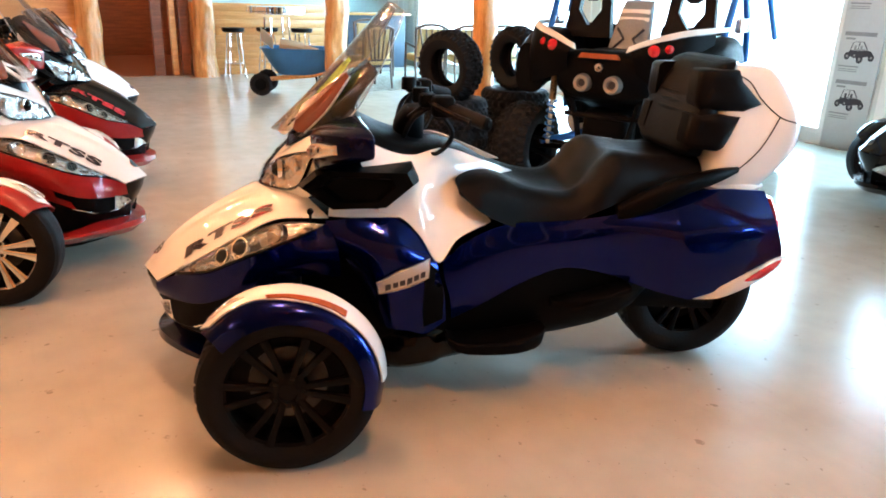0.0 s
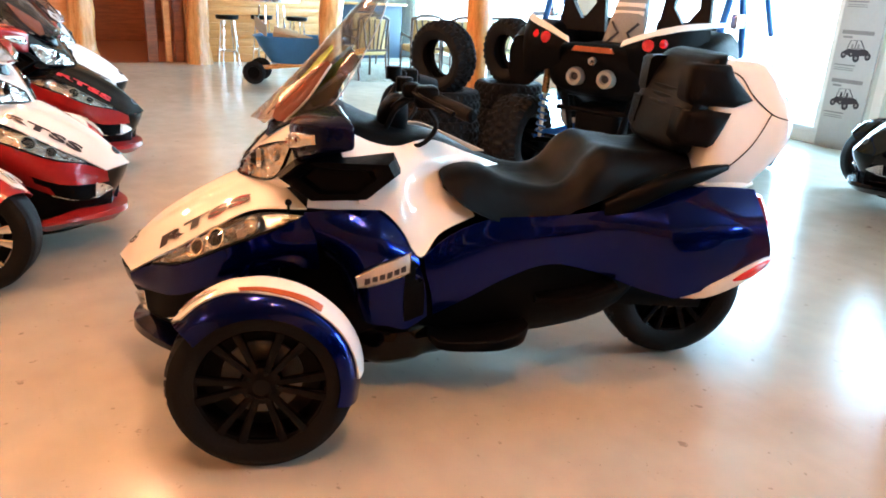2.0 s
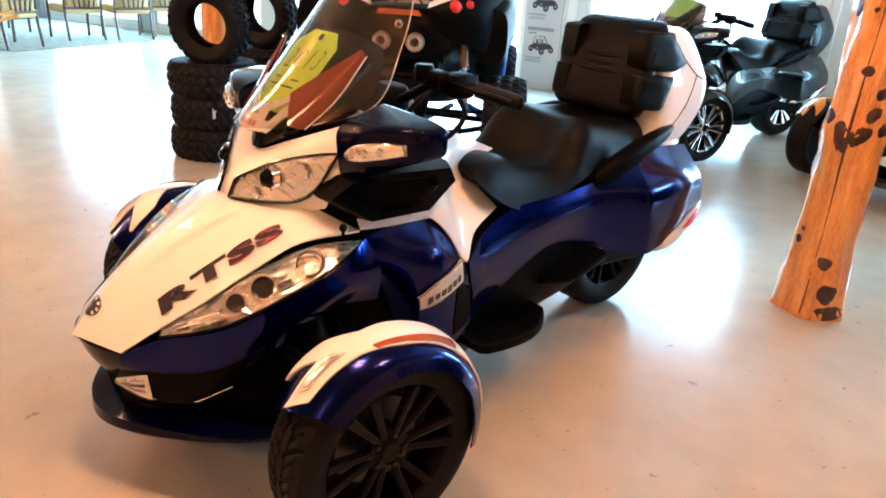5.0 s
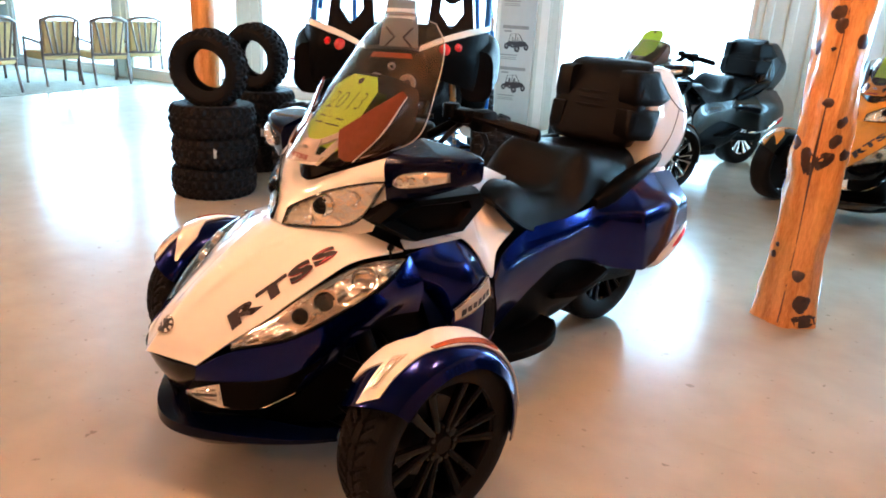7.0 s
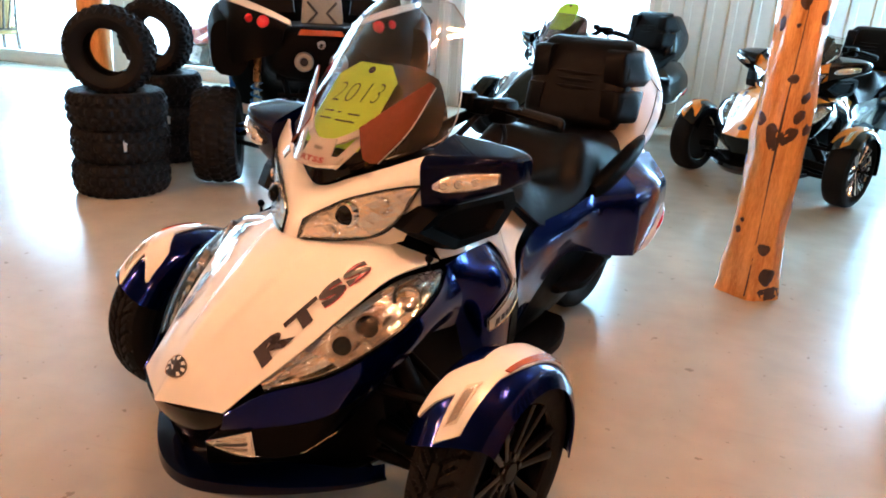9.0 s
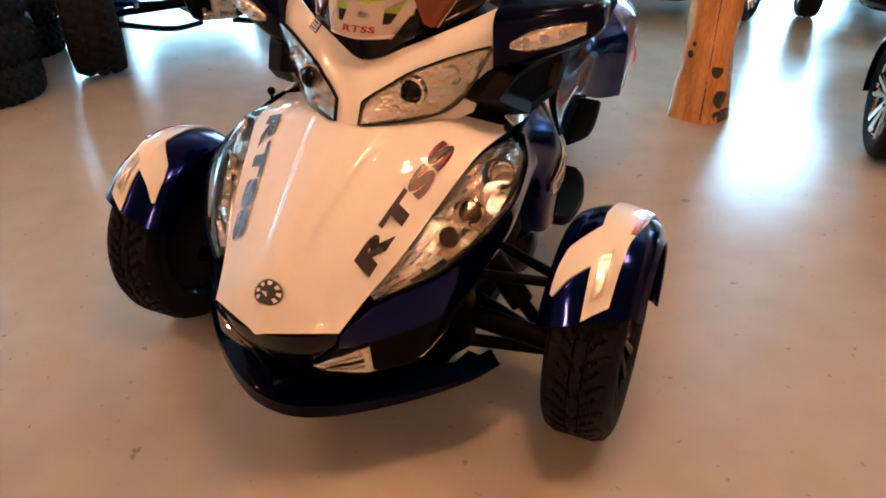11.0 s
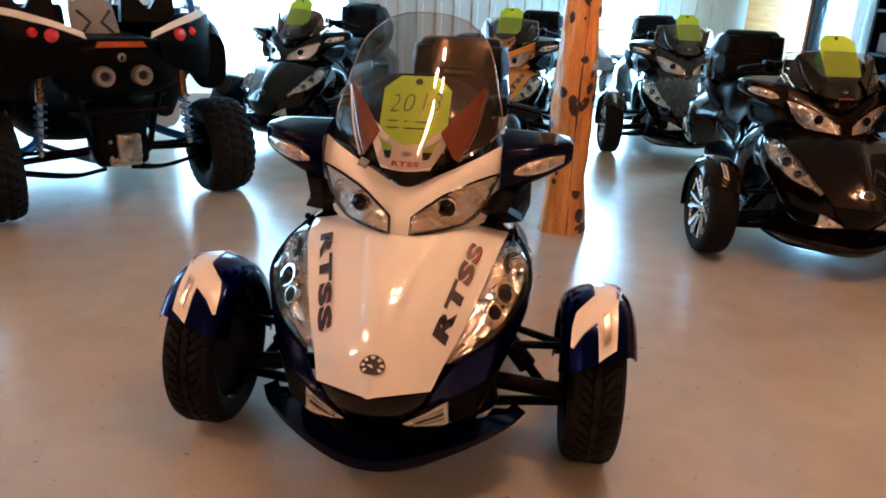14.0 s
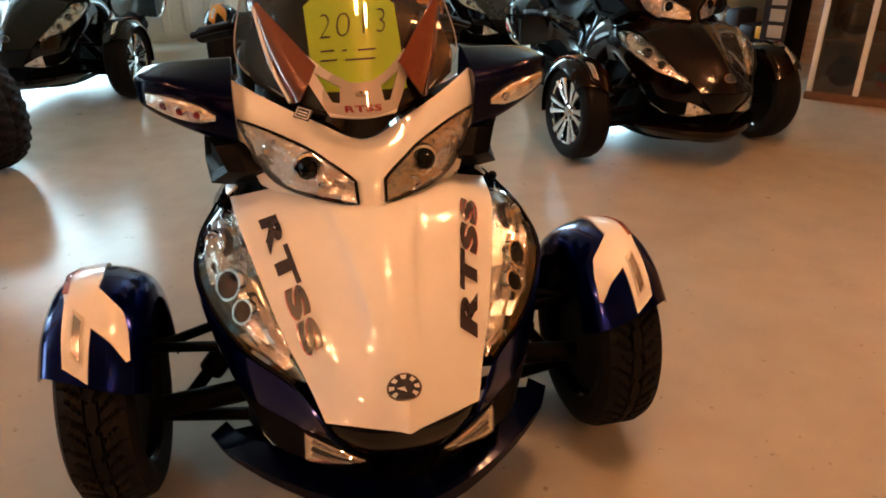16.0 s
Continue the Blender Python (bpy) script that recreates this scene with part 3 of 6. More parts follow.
        loft(bm, [((0.200, s * 0.300, 0.982), (0.088, 0, 0.03), (-0.01, 0, 0.080)), ((0.210, s * 0.390, 0.998), (0.084, 0, 0.02), (-0.01, 0, 0.068)), ((0.232, s * 0.470, 1.012), (0.072, 0, 0.01), (-0.01, 0, 0.055)),
                  ((0.254, s * 0.520, 1.018), (0.052, 0, 0.0), (0, 0, 0.041)), ((0.262, s * 0.534, 1.020), (0.034, 0, 0), (0, 0, 0.027))], 28, 14, 5.5)
        pod = part("mirror", bm, SHADEDBLUE if hi else lower, t)
        bm = bmesh.new()
        loft(bm, [((0.117, s * 0.345, 0.966), (0.012, 0, 0), (0, 0, 0.008)), ((0.120, s * 0.385, 0.978), (0.018, 0, 0), (0, 0, 0.023)), ((0.146, s * 0.450, 0.994), (0.020, 0, 0), (0, 0, 0.024)), ((0.188, s * 0.506, 1.006), (0.014, 0, 0), (0, 0, 0.015))], 16, 10, 4.5)
        turn = part("turn_lamp", bm, REFLECTOR, pod, "clear turn lamp")
        for px, py, pz in ((0.101, 0.385, 0.978), (0.112, 0.425, 0.987), (0.134, 0.463, 0.997)):
            bm = bmesh.new()
            lathe(bm, [(0.001, 0.003), (0.009, 0.003), (0.012, 0.000), (0.012, -0.012)], 14, pose(px, s * py, pz) @ pose(0, 0, 0, 0, 0, 90 - s * 28))
            part("bulb_cup", bm, CHROME, turn)
        # knob of the front storage lid
        if hi:
            bm = bmesh.new()
            bmesh.ops.create_uvsphere(bm, u_segments=12, v_segments=8, radius=0.012, matrix=pose(0.10, s * 0.352, 0.765))
            tube(bm, [(0.10, s * 0.352, 0.73), (0.10, s * 0.352, 0.765)], 0.005, 8)
            part("lid_knob", bm, PLASTIC, t)
        # front fender
        cx, cz = 0.02, 0.295
        wo = 0.018 if s > 0 else 0.0
        rows = []
        for k in range(9):
            row = []
            for yy, dr in ((0.533, -0.080), (0.546, -0.030), (0.588, 0.000), (0.642, 0.014), (0.700, 0.008), (0.748, -0.016), (0.772, -0.056)):
                a = radians(-14 + (165 - 13 * min(1.0, max(0.0, (yy - 0.56) / 0.19))) * k / 8)
                R = 0.292 + 0.012 * math.sin(max(0, a)) ** 0.8
                row.append((cx + (R + dr) * math.cos(a), s * (yy + wo), cz + (R + dr) * math.sin(a)))
            rows.append(row)
        fg = net(rows, 20 * q, 12 * q)
        fend = part("fender", shell(bmesh.new(), fg, 0.005 * s), lower, t)
        gtree = on_net(fg)
        cc = Vector((cx, 0, cz))

        def arc(a, yy, lift, gtree=gtree, s=s, cc=cc, wo=wo):
            d = Vector((math.cos(a), 0, math.sin(a)))
            p = Vector((cc.x, s * (yy + wo), cc.z)) + d * 0.36
            return drop_on(gtree, p, -d, lift)

        stem = plate_between([(4, 0.662), (54, 0.654), (88, 0.634), (118, 0.640), (144, 0.648)], [(4, 0.733), (54, 0.734), (88, 0.724), (106, 0.704), (136, 0.697)], 34, 6, lambda a, y: arc(a, y, 0.008))
        part("fender_stripe", shell(bmesh.new(), stem, 0.006 * s), stripe, fend)
        prong = plate_between([(98, 0.640), (104, 0.616), (112, 0.580), (122, 0.568), (135, 0.566)], [(108, 0.672), (119, 0.650), (123, 0.626), (128, 0.598), (136, 0.572)], 18, 5, lambda a, y: arc(a, y, 0.0074))
        part("fender_stripe", shell(bmesh.new(), prong, 0.006 * s), stripe, fend)
        lens = plate_between([(116, 0.654), (136, 0.656)], [(111, 0.680), (132, 0.680)], 10, 3, lambda a, y: arc(a, y, 0.0125))
        lamp = part("fender_lamp", shell(bmesh.new(), lens, 0.003 * s), SATINPLATE, fend, "clear marker lamp")
        cell = plate_between([(118, 0.659), (134.5, 0.661)], [(113.5, 0.676), (130.5, 0.676)], 8, 2, lambda a, y: arc(a, y, 0.0140))
        part("lamp_cell", shell(bmesh.new(), cell, 0.002 * s), REFLECTOR, lamp)
        amber = plate_between([(54, 0.706), (80, 0.708), (100, 0.700)], [(54, 0.729), (80, 0.724), (99, 0.712)], 16, 4, lambda a, y: arc(a, y, 0.012))
        part("fender_reflector", shell(bmesh.new(), amber, 0.004 * s), AMBER, fend, "amber reflector strip")
        # suspension
        for zz, r0 in ((0.430, 0.014), (0.215, 0.018)):
            for xx in (-0.11, 0.15):
                bm = bmesh.new()
                tube(bm, [(xx, s * 0.20, zz + 0.01), (0.02, s * 0.57, zz - 0.03)], r0, 10)
                part("control_arm", bm, PLASTIC, t)
        bm = bmesh.new()
        tube(bm, [(0.03, s * 0.24, 0.56), (0.02, s * 0.50, 0.24)], 0.018, 10)
        tube(bm, [(0.03, s * 0.27, 0.52), (0.02, s * 0.44, 0.31)], 0.034, 12)
        part("shock_absorber", bm, PLASTIC, t)
        bm = bmesh.new()
        tube(bm, [(-0.06, s * 0.22, 0.30), (-0.06, s * 0.56, 0.27)], 0.030, 12)
        part("steering_link", bm, PLASTIC, t)
        road_wheel(t, (0.02, s * (0.655 + wo), 0.288), 0.284, 0.088, 0.200, rim_metal, hi, s)
        # fog lamp and its trim
        way = (0.78, -s * 0.62, 0.0)
        up = [(-0.446, s * 0.086, 0.345), (-0.425, s * 0.140, 0.380), (-0.392, s * 0.195, 0.404)]
        lo = [(-0.446, s * 0.088, 0.340), (-0.424, s * 0.150, 0.326), (-0.392, s * 0.205, 0.328)]
        fog = part("fog_lamp", shell(bmesh.new(), leaf(up, lo, 6, 12, 0, ctree, way, 0.010), 0.003), REFLECTOR, t, "pointed clear-lens fog lamp", 1)
        part("lens", shell(bmesh.new(), leaf(up, lo, 5, 12, 0, ctree, way, 0.018), 0.002), LENS, fog)
        bm = bmesh.new()
        g = leaf(up, lo, 2, 12, 0, ctree, way, 0.010)
        tube(bm, g[0] + g[1][::-1], 0.0030, 6)
        part("lamp_rim", bm, CHROME, fog)
        if hi:
            # added chrome and black bars imitate streaked reflections in the lamp
            ribs = leaf(up, lo, 5, 10, 0, ctree, way, 0.013)
            for k, rib_paint in ((1, CHROME), (2, GLOSSBLACK), (3, CHROME)):
                bm = bmesh.new()
                tube(bm, ribs[k][2:-1], 0.0042, 6)
                part("reflection_streak", bm, rib_paint, fog)
        bm = bmesh.new()
        tube(bm, [(-0.452, s * 0.088, 0.340), (-0.408, s * 0.200, 0.323), (-0.312, s * 0.298, 0.332), (-0.225, s * 0.328, 0.364)], 0.0034, 8)
        part("trim_strip", bm, CHROME, t)
        rows = [[(-0.446, 0.080, 0.336), (-0.402, 0.190, 0.318), (-0.306, 0.288, 0.326), (-0.225, 0.318, 0.352), (-0.165, 0.322, 0.385), (-0.06, 0.325, 0.44)],
                [(-0.430, 0.056, 0.245), (-0.385, 0.110, 0.250), (-0.290, 0.205, 0.252), (-0.200, 0.300, 0.246), (-0.120, 0.345, 0.243), (-0.02, 0.32, 0.24)]]
        rows = rows if s > 0 else flip(rows)
        part("air_duct", sheet(rows, 4, 14, -0.006 * s), PLASTIC, t)
        # rear body side
        rows = [[(0.556, 0.366, 0.575), (0.660, 0.322, 0.640), (0.810, 0.296, 0.688), (1.025, 0.294, 0.696), (1.215, 0.286, 0.712), (1.300, 0.290, 0.735), (1.420, 0.286, 0.770), (1.500, 0.280, 0.790), (1.650, 0.268, 0.800), (1.840, 0.252, 0.786)],
                [(0.566, 0.368, 0.510), (0.680, 0.338, 0.560), (0.820, 0.318, 0.600), (1.020, 0.314, 0.622), (1.215, 0.310, 0.650), (1.330, 0.344, 0.660), (1.430, 0.377, 0.666), (1.480, 0.387, 0.670), (1.680, 0.378, 0.685), (1.856, 0.340, 0.680)],
                [(0.588, 0.362, 0.430), (0.700, 0.332, 0.470), (0.850, 0.310, 0.520), (1.040, 0.300, 0.560), (1.215, 0.298, 0.550), (1.360, 0.336, 0.535), (1.462, 0.380, 0.530), (1.512, 0.390, 0.530), (1.700, 0.384, 0.560), (1.888, 0.345, 0.600)],
                [(0.600, 0.335, 0.340), (0.730, 0.312, 0.392), (0.880, 0.300, 0.465), (1.040, 0.290, 0.512), (1.215, 0.284, 0.478), (1.380, 0.318, 0.424), (1.492, 0.366, 0.404), (1.542, 0.376, 0.404), (1.720, 0.368, 0.458), (1.908, 0.335, 0.535)]]
        rows = rows if s > 0 else flip(rows)
        rg = net(rows, 10 * q, 34 * q)
        body = part("rear_side_panel", shell(bmesh.new(), rg, -0.006 * s), case or lower, t)
        # bumper strip with red reflector
        bm = bmesh.new()
        loft(bm, [((1.545, s * 0.338, 0.388), (0.01, s * 0.004, 0), (0, 0, 0.006)), ((1.640, s * 0.374, 0.420), (0, s * 0.012, 0), (-0.01, 0, 0.024)), ((1.780, s * 0.372, 0.480), (0, s * 0.012, 0), (-0.01, 0, 0.028)), ((1.880, s * 0.350, 0.525), (0, s * 0.010, 0), (-0.01, 0, 0.020)), ((1.925, s * 0.335, 0.545), (0, s * 0.004, 0), (0, 0, 0.006))], 12, 14)
        strip = part("side_bumper", bm, stripe if hi else CHROME, t)
        bm = bmesh.new()
        loft(bm, [((1.735, s * 0.381, 0.466), (0, s * 0.006, 0), (-0.003, 0, 0.006)), ((1.800, s * 0.380, 0.490), (0, s * 0.008, 0), (-0.006, 0, 0.016)), ((1.870, s * 0.360, 0.520), (0, s * 0.008, 0), (-0.006, 0, 0.012)), ((1.905, s * 0.346, 0.536), (0, s * 0.004, 0), (0, 0, 0.005))], 10, 10)
        part("red_reflector", bm, REDLENS, strip, "red reflector")
        # rear lamp
        bm = bmesh.new()
        loft(bm, [((1.915, s * 0.225, 0.60), (0.018, 0, 0), (0, 0.05, 0)), ((1.910, s * 0.215, 0.68), (0.020, 0, 0), (0, 0.05, 0)), ((1.885, s * 0.205, 0.755), (0.014, 0, 0), (0, 0.035, 0))], 12, 8)
        part("tail_lamp", bm, REDLENS, t)
        # foot boards
        bm = bmesh.new()
        loft(bm, [((0.590, s * 0.320, 0.262), (0, 0.05, 0), (0, 0, 0.016)), ((0.640, s * 0.335, 0.242), (0, 0.075, 0), (0, 0, 0.022)), ((0.820, s * 0.335, 0.236), (0, 0.08, 0), (0, 0, 0.024)), ((0.930, s * 0.325, 0.250), (0, 0.06, 0), (0, 0, 0.030)), ((0.965, s * 0.310, 0.275), (0, 0.04, 0), (0, 0, 0.016))], 18, 12, 6.0)
        part("foot_board", bm, PLASTIC, t)
        bm = bmesh.new()
        loft(bm, [((1.000, s * 0.270, 0.37), (0, 0.04, 0), (0, 0, 0.015)), ((1.120, s * 0.300, 0.38), (0, 0.06, 0), (0, 0, 0.02)), ((1.300, s * 0.300, 0.425), (0, 0.05, 0), (0, 0, 0.018))], 12, 8, 3.4)
        part("passenger_board", bm, PLASTIC, t)
        bm = bmesh.new()
        tube(bm, [(1.02, s * 0.27, 0.36), (1.12, s * 0.25, 0.45), (1.2, s * 0.24, 0.55)], 0.014, 8, 8)
        part("board_bracket", bm, PLASTIC, t)
        # grip and bar
        bm = bmesh.new()
        tube(bm, [(0.470, s * 0.09, 1.040), (0.520, s * 0.18, 1.095), (0.575, s * 0.28, 1.105), (0.670, s * 0.380, 1.078)], 0.016, 10, 14)
        bar = part("handlebar", bm, PLASTIC, t)
        bm = bmesh.new()
        tube(bm, [(0.595, s * 0.300, 1.100), (0.685, s * 0.395, 1.070)], 0.024, 12)
        part("grip", bm, RUBBER, bar)
        bm = bmesh.new()
        lathe(bm, [(0.001, 0.012), (0.014, 0.012), (0.023, 0.004), (0.023, -0.006)], 14, pose(0.688, s * 0.398, 1.069, 0, 0, -43 * s if s > 0 else 223))
        part("bar_end", bm, PLASTIC, bar)
        bm = bmesh.new()
        box(bm, (0.560, s * 0.262, 1.108), (0.080, 0.074, 0.076), 0.018, seg=2)
        box(bm, (0.515, s * 0.208, 1.122), (0.062, 0.080, 0.050), 0.014, seg=2)
        lathe(bm, [(0.001, 0.026), (0.026, 0.026), (0.030, 0.020), (0.030, -0.022)], 16, pose(0.495, s * 0.170, 1.135) @ pose(0, 0, 0, 90))
        part("switch_box", bm, PLASTIC, bar)
        bm = bmesh.new()
        box(bm, (0.585, s * 0.245, 1.125), (0.012, 0.016, 0.010), 0.002)
        part("switch", bm, GLOSSBLACK, bar)
        bm = bmesh.new()
        tube(bm, [(0.520, s * 0.250, 1.120), (0.540, s * 0.330, 1.110), (0.625, s * 0.420, 1.078)], 0.010, 6, 8)
        part("brake_lever", bm, PLASTIC, bar)
        bm = bmesh.new()
        tube(bm, [(0.530, s * 0.20, 1.100), (0.470, s * 0.19, 1.060), (0.440, s * 0.13, 0.98)], 0.010, 6, 10)
        tube(bm, [(0.560, s * 0.255, 1.080), (0.600, s * 0.250, 1.010), (0.560, s * 0.220, 0.940), (0.500, s * 0.17, 0.92)], 0.009, 6, 12)
        part("cable", bm, RUBBER, bar)
        # pads wrapped round the back rest
        for name, outline in (("side_pad", [(1.528, 1.228), (1.545, 1.242), (1.672, 1.244), (1.690, 1.205), (1.778, 1.120), (1.705, 1.092), (1.540, 1.094), (1.525, 1.120)]), ("arm_pad", [(1.512, 1.080), (1.600, 1.084), (1.698, 1.076), (1.668, 1.010), (1.640, 0.958), (1.615, 0.945), (1.512, 0.950), (1.498, 0.975)])):
            bm = bmesh.new()
            rings = []
            cxp, czp = sum(p[0] for p in outline) / 8, sum(p[1] for p in outline) / 8
            for yy, k in ((0.150, 1.0), (0.236, 1.0), (0.256, 0.97), (0.264, 0.88), (0.266, 0.5)):
                rings.append([bm.verts.new((cxp + (x - cxp) * k, s * (yy - 0.022 * (z - 0.95) / 0.3 - 0.34 * max(0.0, 1.61 - x) * (yy > 0.2)), czp + (z - czp) * k)) for x, z in outline])
            skin(bm, rings)
            part(name, bm, LEATHER, t, smooth=50)
        # grab rail beside the passenger seat
        bm = bmesh.new()
        loft(bm, [((1.230, s * 0.280, 0.715), (0, 0.02, 0), (0, 0, 0.03)), ((1.33, s * 0.300, 0.765), (0, 0.034, 0), (0, 0, 0.042)), ((1.46, s * 0.310, 0.825), (0, 0.034, 0), (0, 0, 0.036)), ((1.60, s * 0.298, 0.862), (0, 0.028, 0), (0, 0, 0.026)), ((1.700, s * 0.275, 0.880), (0, 0.012, 0), (0, 0, 0.010))], 14, 14, 3.2)
        part("grab_handle", bm, PLASTIC, t)
    # nose under the hood, chin and front lip
    rows = [both(r) for r in (
        [(-0.520, 0, 0.456), (-0.500, 0.09, 0.455), (-0.455, 0.160, 0.454)],
        [(-0.500, 0, 0.400), (-0.485, 0.09, 0.400), (-0.448, 0.150, 0.412)],
        [(-0.465, 0, 0.335), (-0.450, 0.07, 0.335), (-0.422, 0.108, 0.345)],
        [(-0.430, 0, 0.270), (-0.410, 0.11, 0.275), (-0.340, 0.19, 0.300)],
        [(-0.430, 0, 0.200), (-0.410, 0.12, 0.205), (-0.290, 0.23, 0.215)])]
    part("nose_grille", sheet(rows, 10, 12, 0.008), GLOSSBLACK, t)
    rows = [both(r) for r in (
        [(-0.410, 0, 0.250), (-0.385, 0.11, 0.262), (-0.300, 0.23, 0.262), (-0.200, 0.355, 0.248), (-0.120, 0.405, 0.243)],
        [(-0.498, 0, 0.232), (-0.468, 0.12, 0.238), (-0.368, 0.27, 0.240), (-0.250, 0.390, 0.242), (-0.160, 0.442, 0.238)],
        [(-0.500, 0, 0.200), (-0.470, 0.12, 0.205), (-0.370, 0.27, 0.218), (-0.250, 0.390, 0.228), (-0.155, 0.443, 0.228)],
        [(-0.455, 0, 0.164), (-0.426, 0.12, 0.167), (-0.330, 0.23, 0.176), (-0.230, 0.310, 0.180), (-0.120, 0.360, 0.210)],
        [(-0.360, 0, 0.156), (-0.335, 0.12, 0.157), (-0.250, 0.22, 0.160), (-0.170, 0.290, 0.160), (-0.100, 0.340, 0.195)])]
    part("front_lip", sheet(rows, 5, 18 * q, 0.008), SHADEDBLUE if hi else lower, t, smooth=24)
    # dark inner mass: frame, engine and wheel wells
    bm = bmesh.new()
    loft(bm, [((-0.42, 0, 0.34), (0, 0.12, 0), (0, 0, 0.09)), ((-0.30, 0, 0.37), (0, 0.20, 0), (0, 0, 0.17)), ((-0.05, 0, 0.42), (0, 0.25, 0), (0, 0, 0.25)), ((0.25, 0, 0.40), (0, 0.30, 0), (0, 0, 0.30)), ((0.50, 0, 0.38), (0, 0.31, 0), (0, 0, 0.30)),
              ((0.80, 0, 0.40), (0, 0.285, 0), (0, 0, 0.26)), ((1.10, 0, 0.42), (0, 0.272, 0), (0, 0, 0.25)), ((1.34, 0, 0.48), (0, 0.265, 0), (0, 0, 0.24)), ((1.52, 0, 0.60), (0, 0.25, 0), (0, 0, 0.15)), ((1.85, 0, 0.68), (0, 0.22, 0), (0, 0, 0.08))], 24, 30, 3.0)
    part("frame", bm, PLASTIC, t)
    bm = bmesh.new()
    loft(bm, [((0.28, 0, 0.20), (0, 0.26, 0), (0, 0, 0.10)), ((0.42, 0, 0.21), (0, 0.345, 0), (0, 0, 0.115)), ((0.54, 0, 0.215), (0, 0.335, 0), (0, 0, 0.110)), ((0.62, 0, 0.22), (0, 0.30, 0), (0, 0, 0.10)), ((0.95, 0, 0.24), (0, 0.22, 0), (0, 0, 0.09)), ((1.15, 0, 0.28), (0, 0.15, 0), (0, 0, 0.07))], 20, 18, 3.2)
    part("belly_cover", bm, GLOSSBLACK, t)
    # unseen tray, added to block light and darken the floor under the body
    bm = bmesh.new()
    loft(bm, [((-0.34, 0, 0.170), (0, 0.17, 0), (0, 0, 0.020)), ((-0.15, 0, 0.150), (0, 0.27, 0), (0, 0, 0.030)), ((0.20, 0, 0.145), (0, 0.30, 0), (0, 0, 0.035)), ((0.55, 0, 0.150), (0, 0.27, 0), (0, 0, 0.035)), ((0.98, 0, 0.215), (0, 0.20, 0), (0, 0, 0.030))], 16, 12, 4.0)
    part("light_block_tray", bm, PLASTIC, t)
    for s in (-1, 1):
        bm = bmesh.new()
        loft(bm, [((1.05, s * 0.17, 0.36), (0, 0.03, 0), (0, 0, 0.05)), ((1.40, s * 0.17, 0.33), (0, 0.025, 0), (0, 0, 0.045)), ((1.74, s * 0.165, 0.30), (0, 0.03, 0), (0, 0, 0.04))], 12, 10)
        part("swing_arm", bm, PLASTIC, t)
    road_wheel(t, (1.69, 0, 0.300), 0.296, 0.100, 0.195, rim_metal, hi, -1)
    # dash and steering cover
    bm = bmesh.new()
    loft(bm, [((0.12, 0, 0.97), (0, 0.14, 0), (0, 0, 0.035)), ((0.25, 0, 0.985), (0, 0.23, 0), (0, 0, 0.06)), ((0.38, 0, 0.945), (0, 0.21, 0), (0, 0, 0.05)), ((0.52, 0, 0.900), (0, 0.17, 0), (0, 0, 0.06)), ((0.64, 0, 0.890), (0, 0.15, 0), (0, 0, 0.05)), ((0.80, 0, 0.80), (0, 0.12, 0), (0, 0, 0.06))], 20, 20)
    part("dash", bm, PLASTIC, t)
    bm = bmesh.new()
    loft(bm, [((0.47, 0, 0.95), (0, 0.07, 0), (0.06, 0, 0)), ((0.475, 0, 1.025), (0, 0.095, 0), (0.055, 0, 0.01)), ((0.485, 0, 1.065), (0, 0.08, 0), (0.04, 0, 0.01)), ((0.488, 0, 1.075), (0, 0.05, 0), (0.025, 0, 0.0))], 16, 8)
    part("steering_cover", bm, PLASTIC, t)
    # seat
    seat_rows = []
    for x, w, z0, z1, z2, z3, z4 in ((0.636, 1.00, 0.800, 0.800, 0.800, 0.796, 0.790), (0.626, 1.02, 0.846, 0.846, 0.843, 0.830, 0.812), (0.690, 1.12, 0.864, 0.864, 0.862, 0.825, 0.752), (0.780, 1.09, 0.846, 0.851, 0.857, 0.805, 0.700), (0.870, 1.05, 0.786, 0.797, 0.818, 0.765, 0.668),
                                     (0.960, 1.02, 0.754, 0.765, 0.792, 0.742, 0.668), (1.060, 1.02, 0.750, 0.760, 0.784, 0.742, 0.692), (1.125, 1.01, 0.772, 0.784, 0.820, 0.772, 0.716), (1.175, 1.0, 0.850, 0.858, 0.890, 0.825, 0.734), (1.235, 0.97, 0.912, 0.920, 0.928, 0.866, 0.756),
                                     (1.300, 0.94, 0.914, 0.920, 0.922, 0.866, 0.778), (1.400, 0.88, 0.896, 0.902, 0.910, 0.862, 0.792), (1.500, 0.84, 0.898, 0.902, 0.906, 0.866, 0.810), (1.590, 0.80, 0.905, 0.905, 0.905, 0.870, 0.820)):
        seat_rows.append(both([(x, 0, z0), (x, 0.10 * w, z1), (x, 0.195 * w, z2), (x, 0.258 * w, z3), (x, 0.286 * w, z4)]))
    part("seat", sheet(seat_rows, 44 * q, 16 * q, -0.012), seat, t)
    # back rest: a wide pad with a raised middle
    bm = bmesh.new()
    loft(bm, [((1.555, 0, 0.915), (0, 0.200, 0), (0.045, 0, 0)), ((1.552, 0, 0.960), (0, 0.222, 0), (0.056, 0, 0.01)), ((1.575, 0, 1.080), (0, 0.232, 0), (0.058, 0, 0.012)), ((1.610, 0, 1.190), (0, 0.226, 0), (0.054, 0, 0.014)), ((1.645, 0, 1.258), (0, 0.205, 0), (0.044, 0, 0.010)), ((1.662, 0, 1.276), (0, 0.180, 0), (0.025, 0, 0.004))], 28, 22 * q, 4.2)
